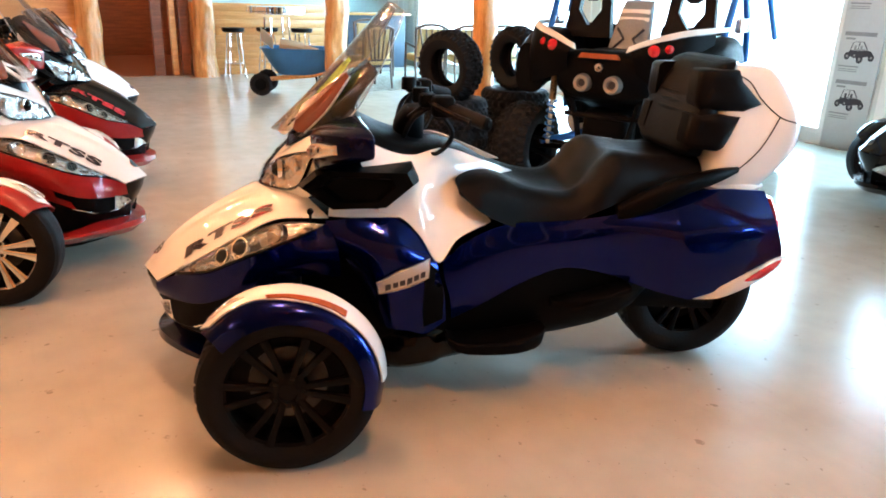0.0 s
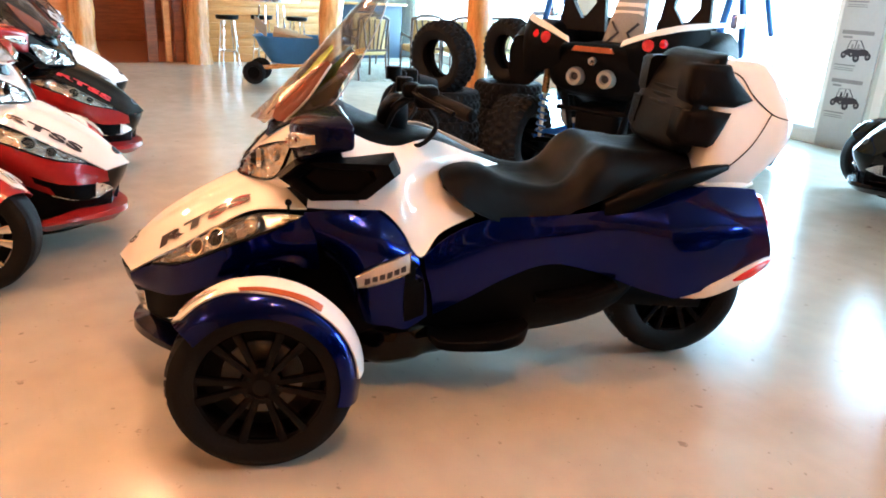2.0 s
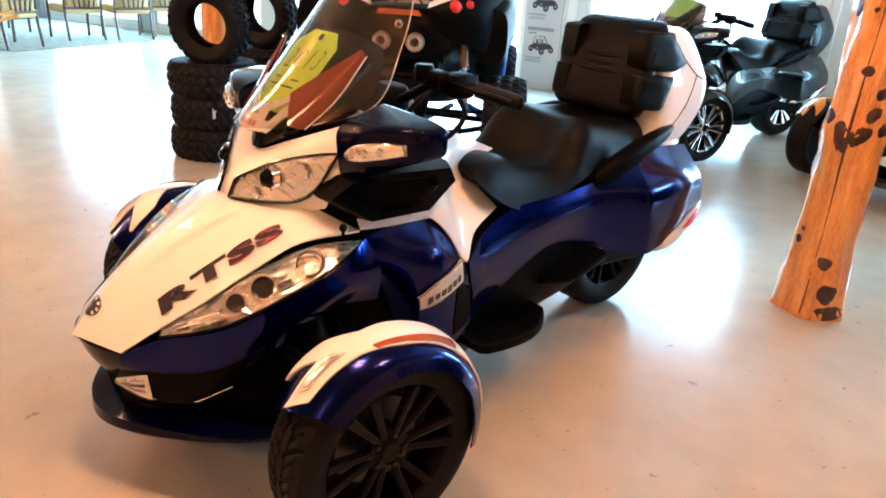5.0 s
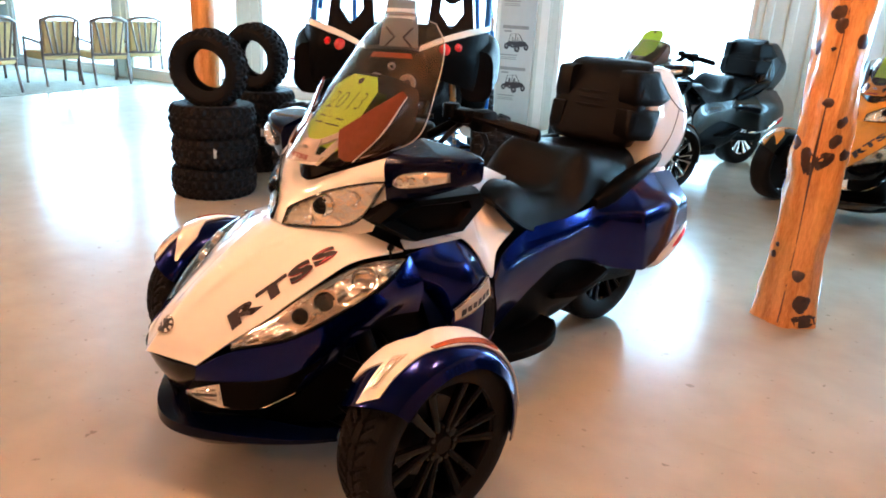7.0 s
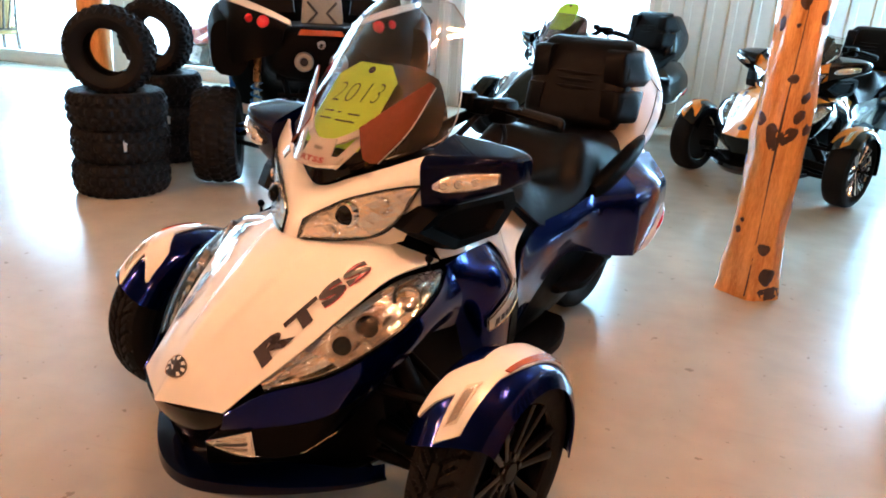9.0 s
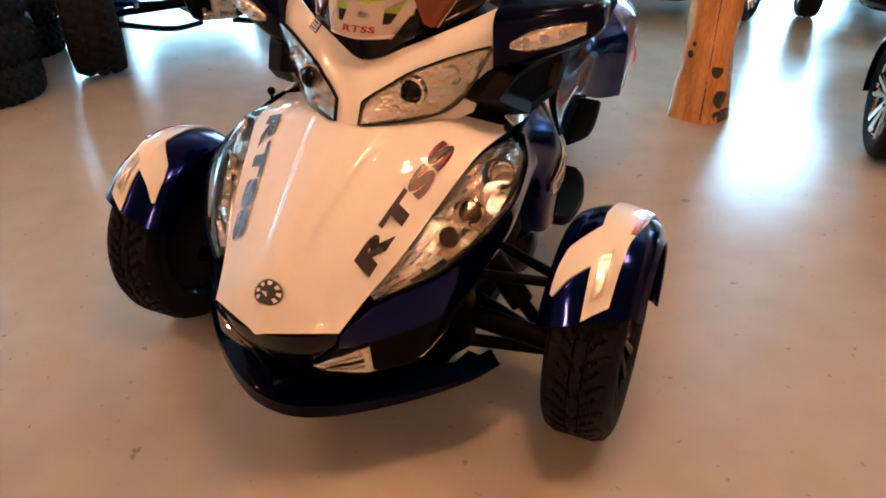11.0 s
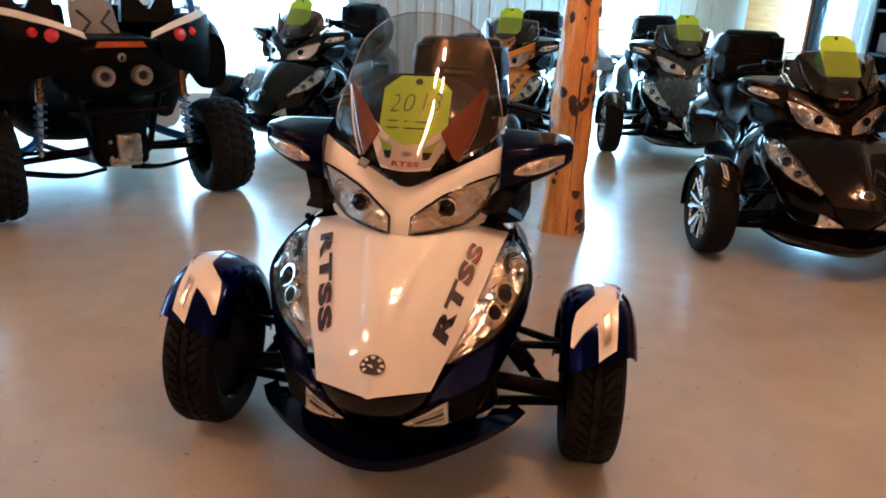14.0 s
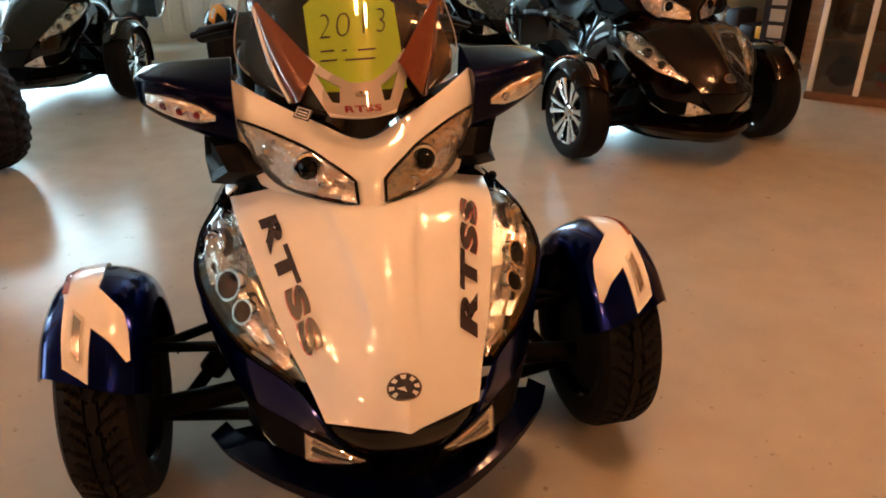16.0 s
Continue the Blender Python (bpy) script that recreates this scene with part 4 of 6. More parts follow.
    back = part("back_rest", bm, LEATHER, t)
    bm = bmesh.new()
    for zz in (1.075, 1.105, 1.135):
        loft(bm, [((1.519 + (zz - 1.05) * 0.32, -0.11, zz), (0.006, 0, 0), (0, 0, 0.007)), ((1.513 + (zz - 1.05) * 0.32, 0, zz), (0.008, 0, 0), (0, 0, 0.009)), ((1.519 + (zz - 1.05) * 0.32, 0.11, zz), (0.006, 0, 0), (0, 0, 0.007))], 8, 6)
    part("stitched_ribs", bm, LEATHER, back)
    # top case
    bm = bmesh.new()
    loft(bm, [((1.722, 0, 0.790), (0.118, 0, 0), (0, 0.240, 0)), ((1.748, 0, 0.860), (0.150, 0, 0), (0, 0.262, 0)), ((1.782, 0, 0.945), (0.186, 0, 0), (0, 0.264, 0)), ((1.796, 0, 1.030), (0.196, 0, 0), (0, 0.256, 0)), ((1.786, 0, 1.095), (0.182, 0, 0), (0, 0.242, 0)), ((1.760, 0, 1.190), (0.146, 0, 0), (0, 0.216, 0)), ((1.748, 0, 1.236), (0.118, 0, 0), (0, 0.196, 0)), ((1.744, 0, 1.252), (0.092, 0, 0), (0, 0.170, 0))], 40, 26 * q, 5.5)
    from mathutils.bvhtree import BVHTree
    case_tree = BVHTree.FromBMesh(bm)
    trunk = part("top_case", bm, upper, t)
    bm = bmesh.new()
    loft(bm, [((1.600, 0, 0.806), (0, 0.235, 0), (0, 0, 0.015)), ((1.68, 0, 0.800), (0, 0.258, 0), (0, 0, 0.026)), ((1.78, 0, 0.800), (0, 0.262, 0), (0, 0, 0.026)), ((1.855, 0, 0.800), (0, 0.22, 0), (0, 0, 0.016))], 20, 12 * q, 3.2)
    part("case_base", bm, upper, t)
    for s in (-1, 1):
        bm = bmesh.new()
        for line in ([(1.690, 1.222), (1.735, 1.196), (1.778, 1.138), (1.858, 1.074), (1.930, 1.052)], [(1.858, 1.074), (1.786, 0.955), (1.700, 0.872), (1.640, 0.845)]):
            tube(bm, [drop_on(case_tree, (x, s * 0.4, z), (0, -s, 0), 0.0) for x, _, z in spline([(x, 0, z) for x, z in line], 18)], 0.0026, 6)
        part("case_seam", bm, PLASTIC, trunk)
    bm = bmesh.new()
    loft(bm, [((1.88, 0, 0.60), (0, 0.25, 0), (0, 0, 0.10)), ((1.92, 0, 0.62), (0, 0.24, 0), (0, 0, 0.10)), ((1.945, 0, 0.64), (0, 0.20, 0), (0, 0, 0.07))], 18, 8, 3.2)
    part("tail_panel", bm, case or lower, t)
    # windscreen
    rows = [both(r) for r in (
        [(-0.035, 0, 0.985), (0.010, 0.085, 0.990), (0.105, 0.180, 1.010)],
        [(0.085, 0, 1.100), (0.125, 0.140, 1.090), (0.240, 0.285, 1.075)],
        [(0.215, 0, 1.240), (0.245, 0.130, 1.235), (0.335, 0.262, 1.215)],
        [(0.330, 0, 1.370), (0.350, 0.110, 1.365), (0.405, 0.218, 1.345)],
        [(0.395, 0, 1.440), (0.405, 0.070, 1.436), (0.435, 0.140, 1.415)])]
    wn = net(rows if tall else rows[:3], 14 * q, 14 * q)
    screen = part("windscreen", shell(bmesh.new(), wn, 0.004), SCREEN, t, "tall clear acrylic windscreen")
    bm = bmesh.new()
    rim = [r[0] for r in wn] + wn[-1][1:] + [r[-1] for r in reversed(wn[:-1])]
    tube(bm, rim, 0.0022, 6)
    part("screen_edge", bm, ACRYLIC_EDGE, screen)
    rows = [both(r) for r in (
        [(0.050, 0, 0.965), (0.075, 0.13, 0.975), (0.160, 0.250, 1.035)],
        [(0.130, 0, 1.060), (0.150, 0.13, 1.065), (0.235, 0.265, 1.085)],
        [(0.225, 0, 1.150), (0.235, 0.12, 1.155), (0.300, 0.225, 1.165)],
        [(0.320, 0, 1.238), (0.325, 0.10, 1.232), (0.345, 0.165, 1.205)])]
    part("inner_screen", sheet(rows, 8, 14, 0.004), SMOKE, screen, "smoked inner screen")
    # air vent plate and its two bronze wings
    def on_plate(u, v):
        return Vector((-0.004 + v * 0.62 + u * u * 2.2, u, 0.978 + v * 0.80))

    def bar(line_a, line_b):
        """A flat moulded strip of the plate between two edges."""
        a, b = spline([(u, v, 0) for u, v in line_a], 9), spline([(u, v, 0) for u, v in line_b], 9)
        return shell(bmesh.new(), [[on_plate(p.x, p.y) for p in a], [on_plate(p.x, p.y) for p in b]], 0.007)
    plate = part("vent_plate", bar([(-0.078, 0.0), (0, -0.006), (0.078, 0.0)], [(-0.088, 0.034), (0, 0.030), (0.088, 0.034)]), upper, t)
    part("plate_bridge", bar([(-0.052, 0.030), (0, 0.028), (0.052, 0.030)], [(-0.046, 0.088), (0, 0.082), (0.046, 0.088)]), upper, plate)
    for s in (-1, 1):
        part("plate_arm", bar([(s * 0.078, 0.0), (s * 0.104, 0.05), (s * 0.150, 0.150)], [(s * 0.062, 0.020), (s * 0.084, 0.07), (s * 0.122, 0.160)]), upper, plate)
        part("plate_brace", bar([(s * 0.030, 0.066), (s * 0.070, 0.086), (s * 0.122, 0.125)], [(s * 0.030, 0.088), (s * 0.070, 0.112), (s * 0.118, 0.155)]), upper, plate)
    bm = bmesh.new()
    c = on_plate(0, 0.012)
    if hi:
        bm = lettering("RTSS", 0.024, lambda u, v: on_plate(-u, 0.014 + v * 0.9) + Vector((-0.009, 0, 0.007)), 0.001, 0.088)
    else:
        box(bm, (c.x - 0.008, 0, c.z), (0.004, 0.085, 0.014), 0.001)
    part("plate_mark", bm, DECALRED, plate)
    if hi:
        bm = bmesh.new()
        box(bm, (0, 0, 0), (0.003, 0.044, 0.030), 0.001, pose(0.030, 0.140, 0.985, 12, 38, -30))
        stick = part("sticker", bm, INK, t, "small framed sticker")
        for dy, dz, wy, wz in ((0, 0.011, 0.036, 0.002), (0, -0.011, 0.036, 0.002), (0.017, 0, 0.002, 0.022), (-0.017, 0, 0.002, 0.022), (0, 0.003, 0.024, 0.003), (0, -0.004, 0.024, 0.003)):
            bm = bmesh.new()
            box(bm, (-0.002, dy, dz), (0.002, wy, wz), 0, pose(0.030, 0.140, 0.985, 12, 38, -30))
            part("sticker_line", bm, WHITE, stick)
    bm = bmesh.new()
    c = on_plate(0, 0.056)
    lathe(bm, [(0.001, 0.012), (0.014, 0.011), (0.018, 0.004)], 16, pose(c.x, 0, c.z, 0, -38, 0) @ pose(0, 0, 0, 0, 0, 90))
    part("plate_emblem", bm, STEEL, plate)
    for s in (-1, 1):
        rows = [[(0.085, s * 0.100, 1.085), (0.155, s * 0.155, 1.145), (0.236, s * 0.222, 1.214)], [(0.050, s * 0.145, 1.010), (0.140, s * 0.188, 1.100), (0.238, s * 0.230, 1.208)]]
        rows.append([(0.085, s * 0.165, 1.000), (0.165, s * 0.205, 1.085), (0.242, s * 0.231, 1.202)])
        wing = part("screen_wing", sheet(rows, 5, 12, 0.006), BRONZE if tall else SMOKE, t, "translucent side wing")
        bm = bmesh.new()
        tube(bm, rows[-1], 0.006, 8, 10)
        part("wing_edge", bm, upper if tall else PLASTIC, wing)
    # black recess under the screen
    rows = [both(r) for r in ([(0.020, 0, 0.918), (0.065, 0.09, 0.958), (0.120, 0.18, 1.000)], [(0.030, 0, 0.965), (0.075, 0.09, 0.985), (0.150, 0.20, 1.030)])]
    part("screen_base", sheet(rows, 4, 14, 0.008), GLOSSBLACK, t)
    # price card
    if tag:
        bm = bmesh.new()
        lean = pose(0.172, -0.004, 1.150, 0, 42, 0) if hi else pose(0.235, -0.013, 1.235, 0, 38, 6)
        o = [(-0.112, -0.168), (0.112, -0.168), (0.115, 0.070), (0.062, 0.122), (-0.062, 0.122), (-0.112, 0.070)]
        vs = [bm.verts.new(lean @ Vector((d, y, z))) for d in (0, 0.002) for y, z in o]
        bm.faces.new(vs[:6])
        bm.faces.new(vs[6:][::-1])
        for k in range(6):
            bm.faces.new((vs[k], vs[(k + 1) % 6], vs[6 + (k + 1) % 6], vs[6 + k]))
        card = thing("price_card", m, "lime green card with handwriting behind the windscreen", "price card", "price cards")
        sheet_ob = part("card", bm, TAG, card, smooth=10)
        bm = bmesh.new()
        lathe(bm, [(0.001, 0.0), (0.013, 0.0)], 16, lean @ pose(-0.002, 0, 0.098) @ pose(0, 0, 0, 0, 0, 90))
        part("punched_hole", bm, INK, card)
        if hi:
            def put(u, v):
                return lean @ Vector((-0.0025, -u, v))
            part("handwriting", lettering("2013", 0.104, lambda u, v: put(u + v * 0.12 + 0.004 * math.sin(40 * u), v + 0.012 + 0.006 * math.sin(25 * u)), -0.0024, 0.165), INK, card)
            bm = bmesh.new()
            for row, spans in ((-0.062, ((-0.086, -0.052), (-0.034, -0.022), (0.005, 0.050))), (-0.088, ((-0.090, -0.048), (-0.030, 0.045)))):
                for a, b in spans:
                    z0 = row
                    c = [bm.verts.new(put(u, v)) for u, v in ((a, z0), (b, z0 + 0.002), (b, z0 + 0.007), (a, z0 + 0.005))]
                    bm.faces.new(c)
            part("scribble", bm, INK, card)
    return t


# ---- the room ----
FLOOR = material("sealed_concrete", (0.442, 0.410, 0.338), 0.20, 0, 0.0, 0.05, 0.6, 0.02, 3.0, (0.484, 0.450, 0.374), spec=0.46)


def scuffed(m):
    """Adds small dark specks, faint long scuffs and blotchy stains to a floor material."""
    n, l = m.node_tree.nodes, m.node_tree.links
    p = n["Principled BSDF"]
    src = p.inputs["Base Color"].links[0].from_socket
    tc = n.new("ShaderNodeTexCoord")
    for scale, stretch, lo, hi, dark in ((13, (1, 1, 1), 0.70, 0.73, 0.45), (3.0, (1, 9, 1), 0.60, 0.80, 0.06), (1.1, (1, 1, 1), 0.40, 0.80, 0.08), (34, (1, 1, 1), 0.70, 0.72, 0.35)):
        mp, tx, mr, mx = n.new("ShaderNodeMapping"), n.new("ShaderNodeTexNoise"), n.new("ShaderNodeMapRange"), n.new("ShaderNodeMix")
        mp.inputs["Scale"].default_value, mp.inputs["Rotation"].default_value = stretch, (0, 0, 0.4 * scale)
        tx.inputs["Scale"].default_value, tx.inputs["Detail"].default_value = scale, 3
        mr.inputs[1].default_value, mr.inputs[2].default_value, mr.inputs[4].default_value = lo, hi, dark
        mx.data_type = "RGBA"
        mx.inputs[7].default_value = (0.10, 0.07, 0.05, 1)
        l.new(tc.outputs["Object"], mp.inputs[0])
        l.new(mp.outputs[0], tx.inputs["Vector"])
        l.new(tx.outputs[0], mr.inputs[0])
        l.new(mr.outputs[0], mx.inputs[0])
        l.new(src, mx.inputs[6])
        src = mx.outputs[2]
    l.new(src, p.inputs["Base Color"])


scuffed(FLOOR)
SHEETWALL = material("pale_steel_cladding", (0.60, 0.66, 0.64), 0.45, 0, 0, 0.05, 2)
TEAL = material("grey_green_wall_paint", (0.46, 0.56, 0.53), 0.6, 0, 0, 0.06, 2, 0.05, 40)
WHITETRIM = material("white_trim_paint", (0.78, 0.80, 0.79), 0.4, 0, 0, 0.04, 5)
PINE = wood("knotty_pine", (0.52, 0.23, 0.06), (0.66, 0.36, 0.12), (12, 1, 12))
DARKWOOD = wood("dark_plank", (0.13, 0.045, 0.022), (0.25, 0.09, 0.04), (12, 1, 12))
LOG = wood("varnished_log", (0.55, 0.212, 0.045), (0.78, 0.38, 0.10), (10, 10, 1.2), 0.22, 0.8)
PALELOG = wood("pale_log", (0.46, 0.20, 0.055), (0.64, 0.34, 0.11), (10, 10, 1.2), 0.3, 0.5)
KNOT = material("dark_knot", (0.045, 0.016, 0.007), 0.4, 0, 0.4, 0.4, 40)
CREAM = material("cream_cushion", (0.50, 0.36, 0.15), 0.85, 0, 0, 0.1, 12, 0.3, 200)
CHAIRWOOD = wood("chair_wood", (0.045, 0.028, 0.020), (0.09, 0.055, 0.035), (10, 1, 10))
PAPER = material("printed_board", (0.46, 0.49, 0.50), 0.5, 0, 0, 0.04, 3)
MIDGREY = material("print_grey", (0.22, 0.23, 0.24), 0.5)
OUTSIDE = glow("daylight_outside", (0.90, 0.985, 1.0), 4.6)
CARD = material("cardboard", (0.42, 0.25, 0.12), 0.8, 0, 0, 0.12, 8)
BLUEPLASTIC = material("blue_plastic_tray", (0.03, 0.13, 0.30), 0.4, 0, 0, 0.12, 6)
RUG = material("striped_rug", (0.16, 0.18, 0.14), 0.95, 0, 0, 0.25, 5, 0.4, 120, (0.42, 0.42, 0.36), (1, 9, 1))

U0, U1, V0, V1, TOP = -10.85, 6.05, -7.0, 7.05, 3.5


def structure(name, bm, mat, label, m=None, category=""):
    ob = part(name, bm, mat)
    ob.matrix_world = m or ROOM
    return tagged(ob, label, category or name.split("_")[0], kind="structure")


def slab(name, u0, u1, v0, v1, z0, z1, mat, label):
    return structure(name, box(bmesh.new(), ((u0 + u1) / 2, (v0 + v1) / 2, (z0 + z1) / 2), (u1 - u0, v1 - v0, z1 - z0)), mat, label)


slab("floor", -16, 10, -8, 7.4, -0.12, 0.0, FLOOR, "pale polished concrete showroom floor with faint stains")
# the glare outdoors is put into this pale ground colour
slab("ground", -60, 60, 7.4, 90, -0.3, -0.1, material("bright_pale_ground", (0.7, 0.72, 0.74), 0.9), "pale ground outside the windows")
# unseen ceiling and back wall close the room; ceiling darkened to cut warm bounce
slab("ceiling", -16, 10, -8, 7.4, TOP, TOP + 0.15, wood("dimmed_ceiling_wood", (0.20, 0.12, 0.06), (0.28, 0.17, 0.09), (1, 12, 12)), "unseen dark wooden ceiling closing the showroom")
slab("wall_back", -16, 10, V0 - 0.2, V0, 0, TOP, PINE, "unseen plain pine wall closing the showroom")

# window wall: clad piers, sills and heads between the openings
piers = [(-16.0, -11.4), (-8.9, -8.6), (-6.3, -5.9), (-2.12, -1.36), (0.86, 3.70), (5.02, 10.0)]
for k, (a, b) in enumerate(piers):
    w = slab(f"wall_window_{k + 1}", a, b, V1, V1 + 0.18, 0, TOP, SHEETWALL, "pale grey-green ribbed steel wall between the windows")
    n = max(1, int((b - a) / 0.23))
    for i in range(n):
        c = a + (i + 0.5) * (b - a) / n
        rib = bmesh.new()
        loft(rib, [((c, V1 - 0.001, 0.10), (0.045, 0, 0), (0, 0.016, 0)), ((c, V1 - 0.001, 2.9), (0.045, 0, 0), (0, 0.016, 0))], 8, 0, 3)
        r = part("rib", rib, SHEETWALL, w)
        r.matrix_parent_inverse = Matrix()
for k, ((_, a), (b, _)) in enumerate(zip(piers, piers[1:])):
    slab(f"wall_sill_{k + 1}", a, b, V1, V1 + 0.18, 0, 0.12, WHITETRIM, "low white sill under a tall window")
    slab(f"wall_head_{k + 1}", a, b, V1, V1 + 0.18, 2.75, TOP, SHEETWALL, "pale wall above a tall window")
    frame_bm = bmesh.new()
    win = structure(f"window_{k + 1}", box(frame_bm, ((a + b) / 2, V1 + 0.06, 0.15), (b - a, 0.09, 0.06), 0.006), WHITETRIM, "tall window full of glaring daylight", category="window")
    for c, s in ((((a + b) / 2, V1 + 0.06, 2.72), (b - a, 0.09, 0.06)), ((a + 0.03, V1 + 0.06, 1.43), (0.06, 0.09, 2.52)), ((b - 0.03, V1 + 0.06, 1.43), (0.06, 0.09, 2.52))):
        part("window_frame", box(bmesh.new(), c, s, 0.006), WHITETRIM, win)
    pane = part("pane", box(bmesh.new(), ((a + b) / 2, V1 + 0.06, 1.43), (b - a - 0.12, 0.008, 2.52)), PANE, win)
    pane.visible_shadow = False
for c in (-1.52, -1.68):
    slab("trim_jamb", c - 0.05, c + 0.05, V1 - 0.03, V1 - 0.002, 0, 2.8, WHITETRIM, "white jamb board beside the window")
back = structure("backdrop", box(bmesh.new(), (-3, 11.5, 2.2), (34, 0.05, 7)), OUTSIDE, "overexposed daylight outside the windows")

# pine wall with the opening to the next room
slab("wall_pine_1", U0 - 0.2, U0, V0, 0.78, 0, TOP, PINE, "knotty pine plank wall")
slab("wall_pine_2", U0 - 0.2, U0, 2.30, 4.95, 0, 1.22, PINE, "knotty pine wainscot beside the opening")
slab("wall_pine_3", U0 - 0.2, U0, 2.30, 4.95, 1.22, TOP, TEAL, "grey-green painted wall above the pine boards")
slab("wall_pine_4", U0 - 0.2, U0, 0.78, 2.30, 2.4, TOP, PINE, "pine boards above the opening")
slab("wall_lounge", -12.9, -12.7, 4.95, V1, 0, TOP, TEAL, "grey-green wall of the lounge corner")
slab("wall_lounge_side", -12.7, U0 - 0.2, 4.75, 4.95, 0, TOP, TEAL, "grey-green wall of the lounge recess")
slab("floor_hall", -16, U0 - 0.001, -1.0, 4.7, 0.001, 0.006, DARKWOOD, "dark plank floor of the next room")
slab("wall_hall", -15.2, -15.0, -1.0, 4.7, 0, TOP, DARKWOOD, "dark plank wall at the end of the next room")
slab("wall_hall_side", -15.0, U0 - 0.2, 4.5, 4.7, 0, TOP, DARKWOOD, "dark plank wall of the next room")
wains = bpy.data.objects["wall_pine_2"]
for k in range(9):
    part("plank", box(bmesh.new(), (U0 + 0.008, 3.625, 0.068 + k * 0.135), (0.02, 2.62, 0.130), 0.004), PINE, wains)
# door leaves and posts inside the opening
for v, w, mat in ((1.72, 0.16, DARKWOOD), (1.98, 0.10, PINE), (2.16, 0.14, DARKWOOD)):
    slab("trim_door_board", U0 - 0.14, U0 - 0.05, v - w / 2, v + w / 2, 0.007, 2.4, mat, "tall door board in the opening")

# right wall: ribbed wall, pine panel, glazed door
slab("wall_right_1", U1, U1 + 0.2, 6.60, V1, 0, TOP, SHEETWALL, "pale wall beside the pine panel")
slab("wall_right_2", U1, U1 + 0.2, 5.45, 6.60, 0, TOP, PINE, "honey pine panel wall")
slab("wall_right_3", U1, U1 + 0.2, V0, 4.0, 0, TOP, PINE, "pine wall behind the display racks")
slab("wall_right_4", U1, U1 + 0.2, 4.0, 5.45, 2.4, TOP, PINE, "pine wall over the glazed door")
door = structure("door_1", box(bmesh.new(), (U1 + 0.08, 5.38, 1.2), (0.1, 0.12, 2.4), 0.006), PLASTIC, "black framed glazed door", category="door")
part("door_frame", box(bmesh.new(), (U1 + 0.08, 4.06, 1.2), (0.1, 0.12, 2.4), 0.006), PLASTIC, door)
part("door_frame", box(bmesh.new(), (U1 + 0.08, 4.72, 0.08), (0.1, 1.2, 0.16), 0.006), PLASTIC, door)
dp = part("pane", box(bmesh.new(), (U1 + 0.08, 4.72, 1.28), (0.01, 1.2, 2.24)), PANE, door)
dp.visible_shadow = False
structure("backdrop_side", box(bmesh.new(), (U1 + 2.5, 4.7, 1.5), (0.05, 4, 4)), glow("dim_daylight", (0.85, 0.93, 1.0), 1.2), "daylight outside the glazed door")

# daylight through the openings
for (_, a), (b, _) in zip(piers, piers[1:]):
    area_lamp("window_daylight", uv((a + b) / 2, V1 + 0.30, 1.45) @ pose(0, 0, 0, -90, 0, 0), b - a - 0.1, 2.5, (250 if a > 3 else 88) * (b - a), (0.52, 0.87, 1.0))
area_lamp("door_daylight", uv(U1 + 0.3, 4.72, 1.3) @ pose(0, 0, 0, 0, 90, 0), 2.2, 1.1, 330, (0.52, 0.87, 1.0))

# ceiling lamps out of view: four bare warm bulbs on each fixture
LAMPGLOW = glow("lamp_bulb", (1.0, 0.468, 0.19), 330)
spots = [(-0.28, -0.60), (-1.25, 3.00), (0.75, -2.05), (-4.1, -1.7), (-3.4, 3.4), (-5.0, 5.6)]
# unseen extra fixture, added to bring warm light into the dark next room
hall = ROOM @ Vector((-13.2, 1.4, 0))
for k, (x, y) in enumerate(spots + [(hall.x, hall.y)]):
    lamp = thing("ceiling_lamp", pose(x, y, TOP), "warm ceiling lamp with four bare bulbs, out of view overhead", "ceiling lamp", "ceiling lamps")
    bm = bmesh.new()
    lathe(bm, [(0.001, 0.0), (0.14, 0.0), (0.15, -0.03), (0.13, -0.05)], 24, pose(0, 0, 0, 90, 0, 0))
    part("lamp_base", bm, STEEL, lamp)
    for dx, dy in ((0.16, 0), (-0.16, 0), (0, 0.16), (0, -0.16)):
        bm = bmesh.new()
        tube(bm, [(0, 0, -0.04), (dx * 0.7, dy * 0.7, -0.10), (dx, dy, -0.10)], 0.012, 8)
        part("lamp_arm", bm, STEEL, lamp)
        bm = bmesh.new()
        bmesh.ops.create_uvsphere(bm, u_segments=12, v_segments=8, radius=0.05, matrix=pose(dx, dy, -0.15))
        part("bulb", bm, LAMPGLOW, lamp)


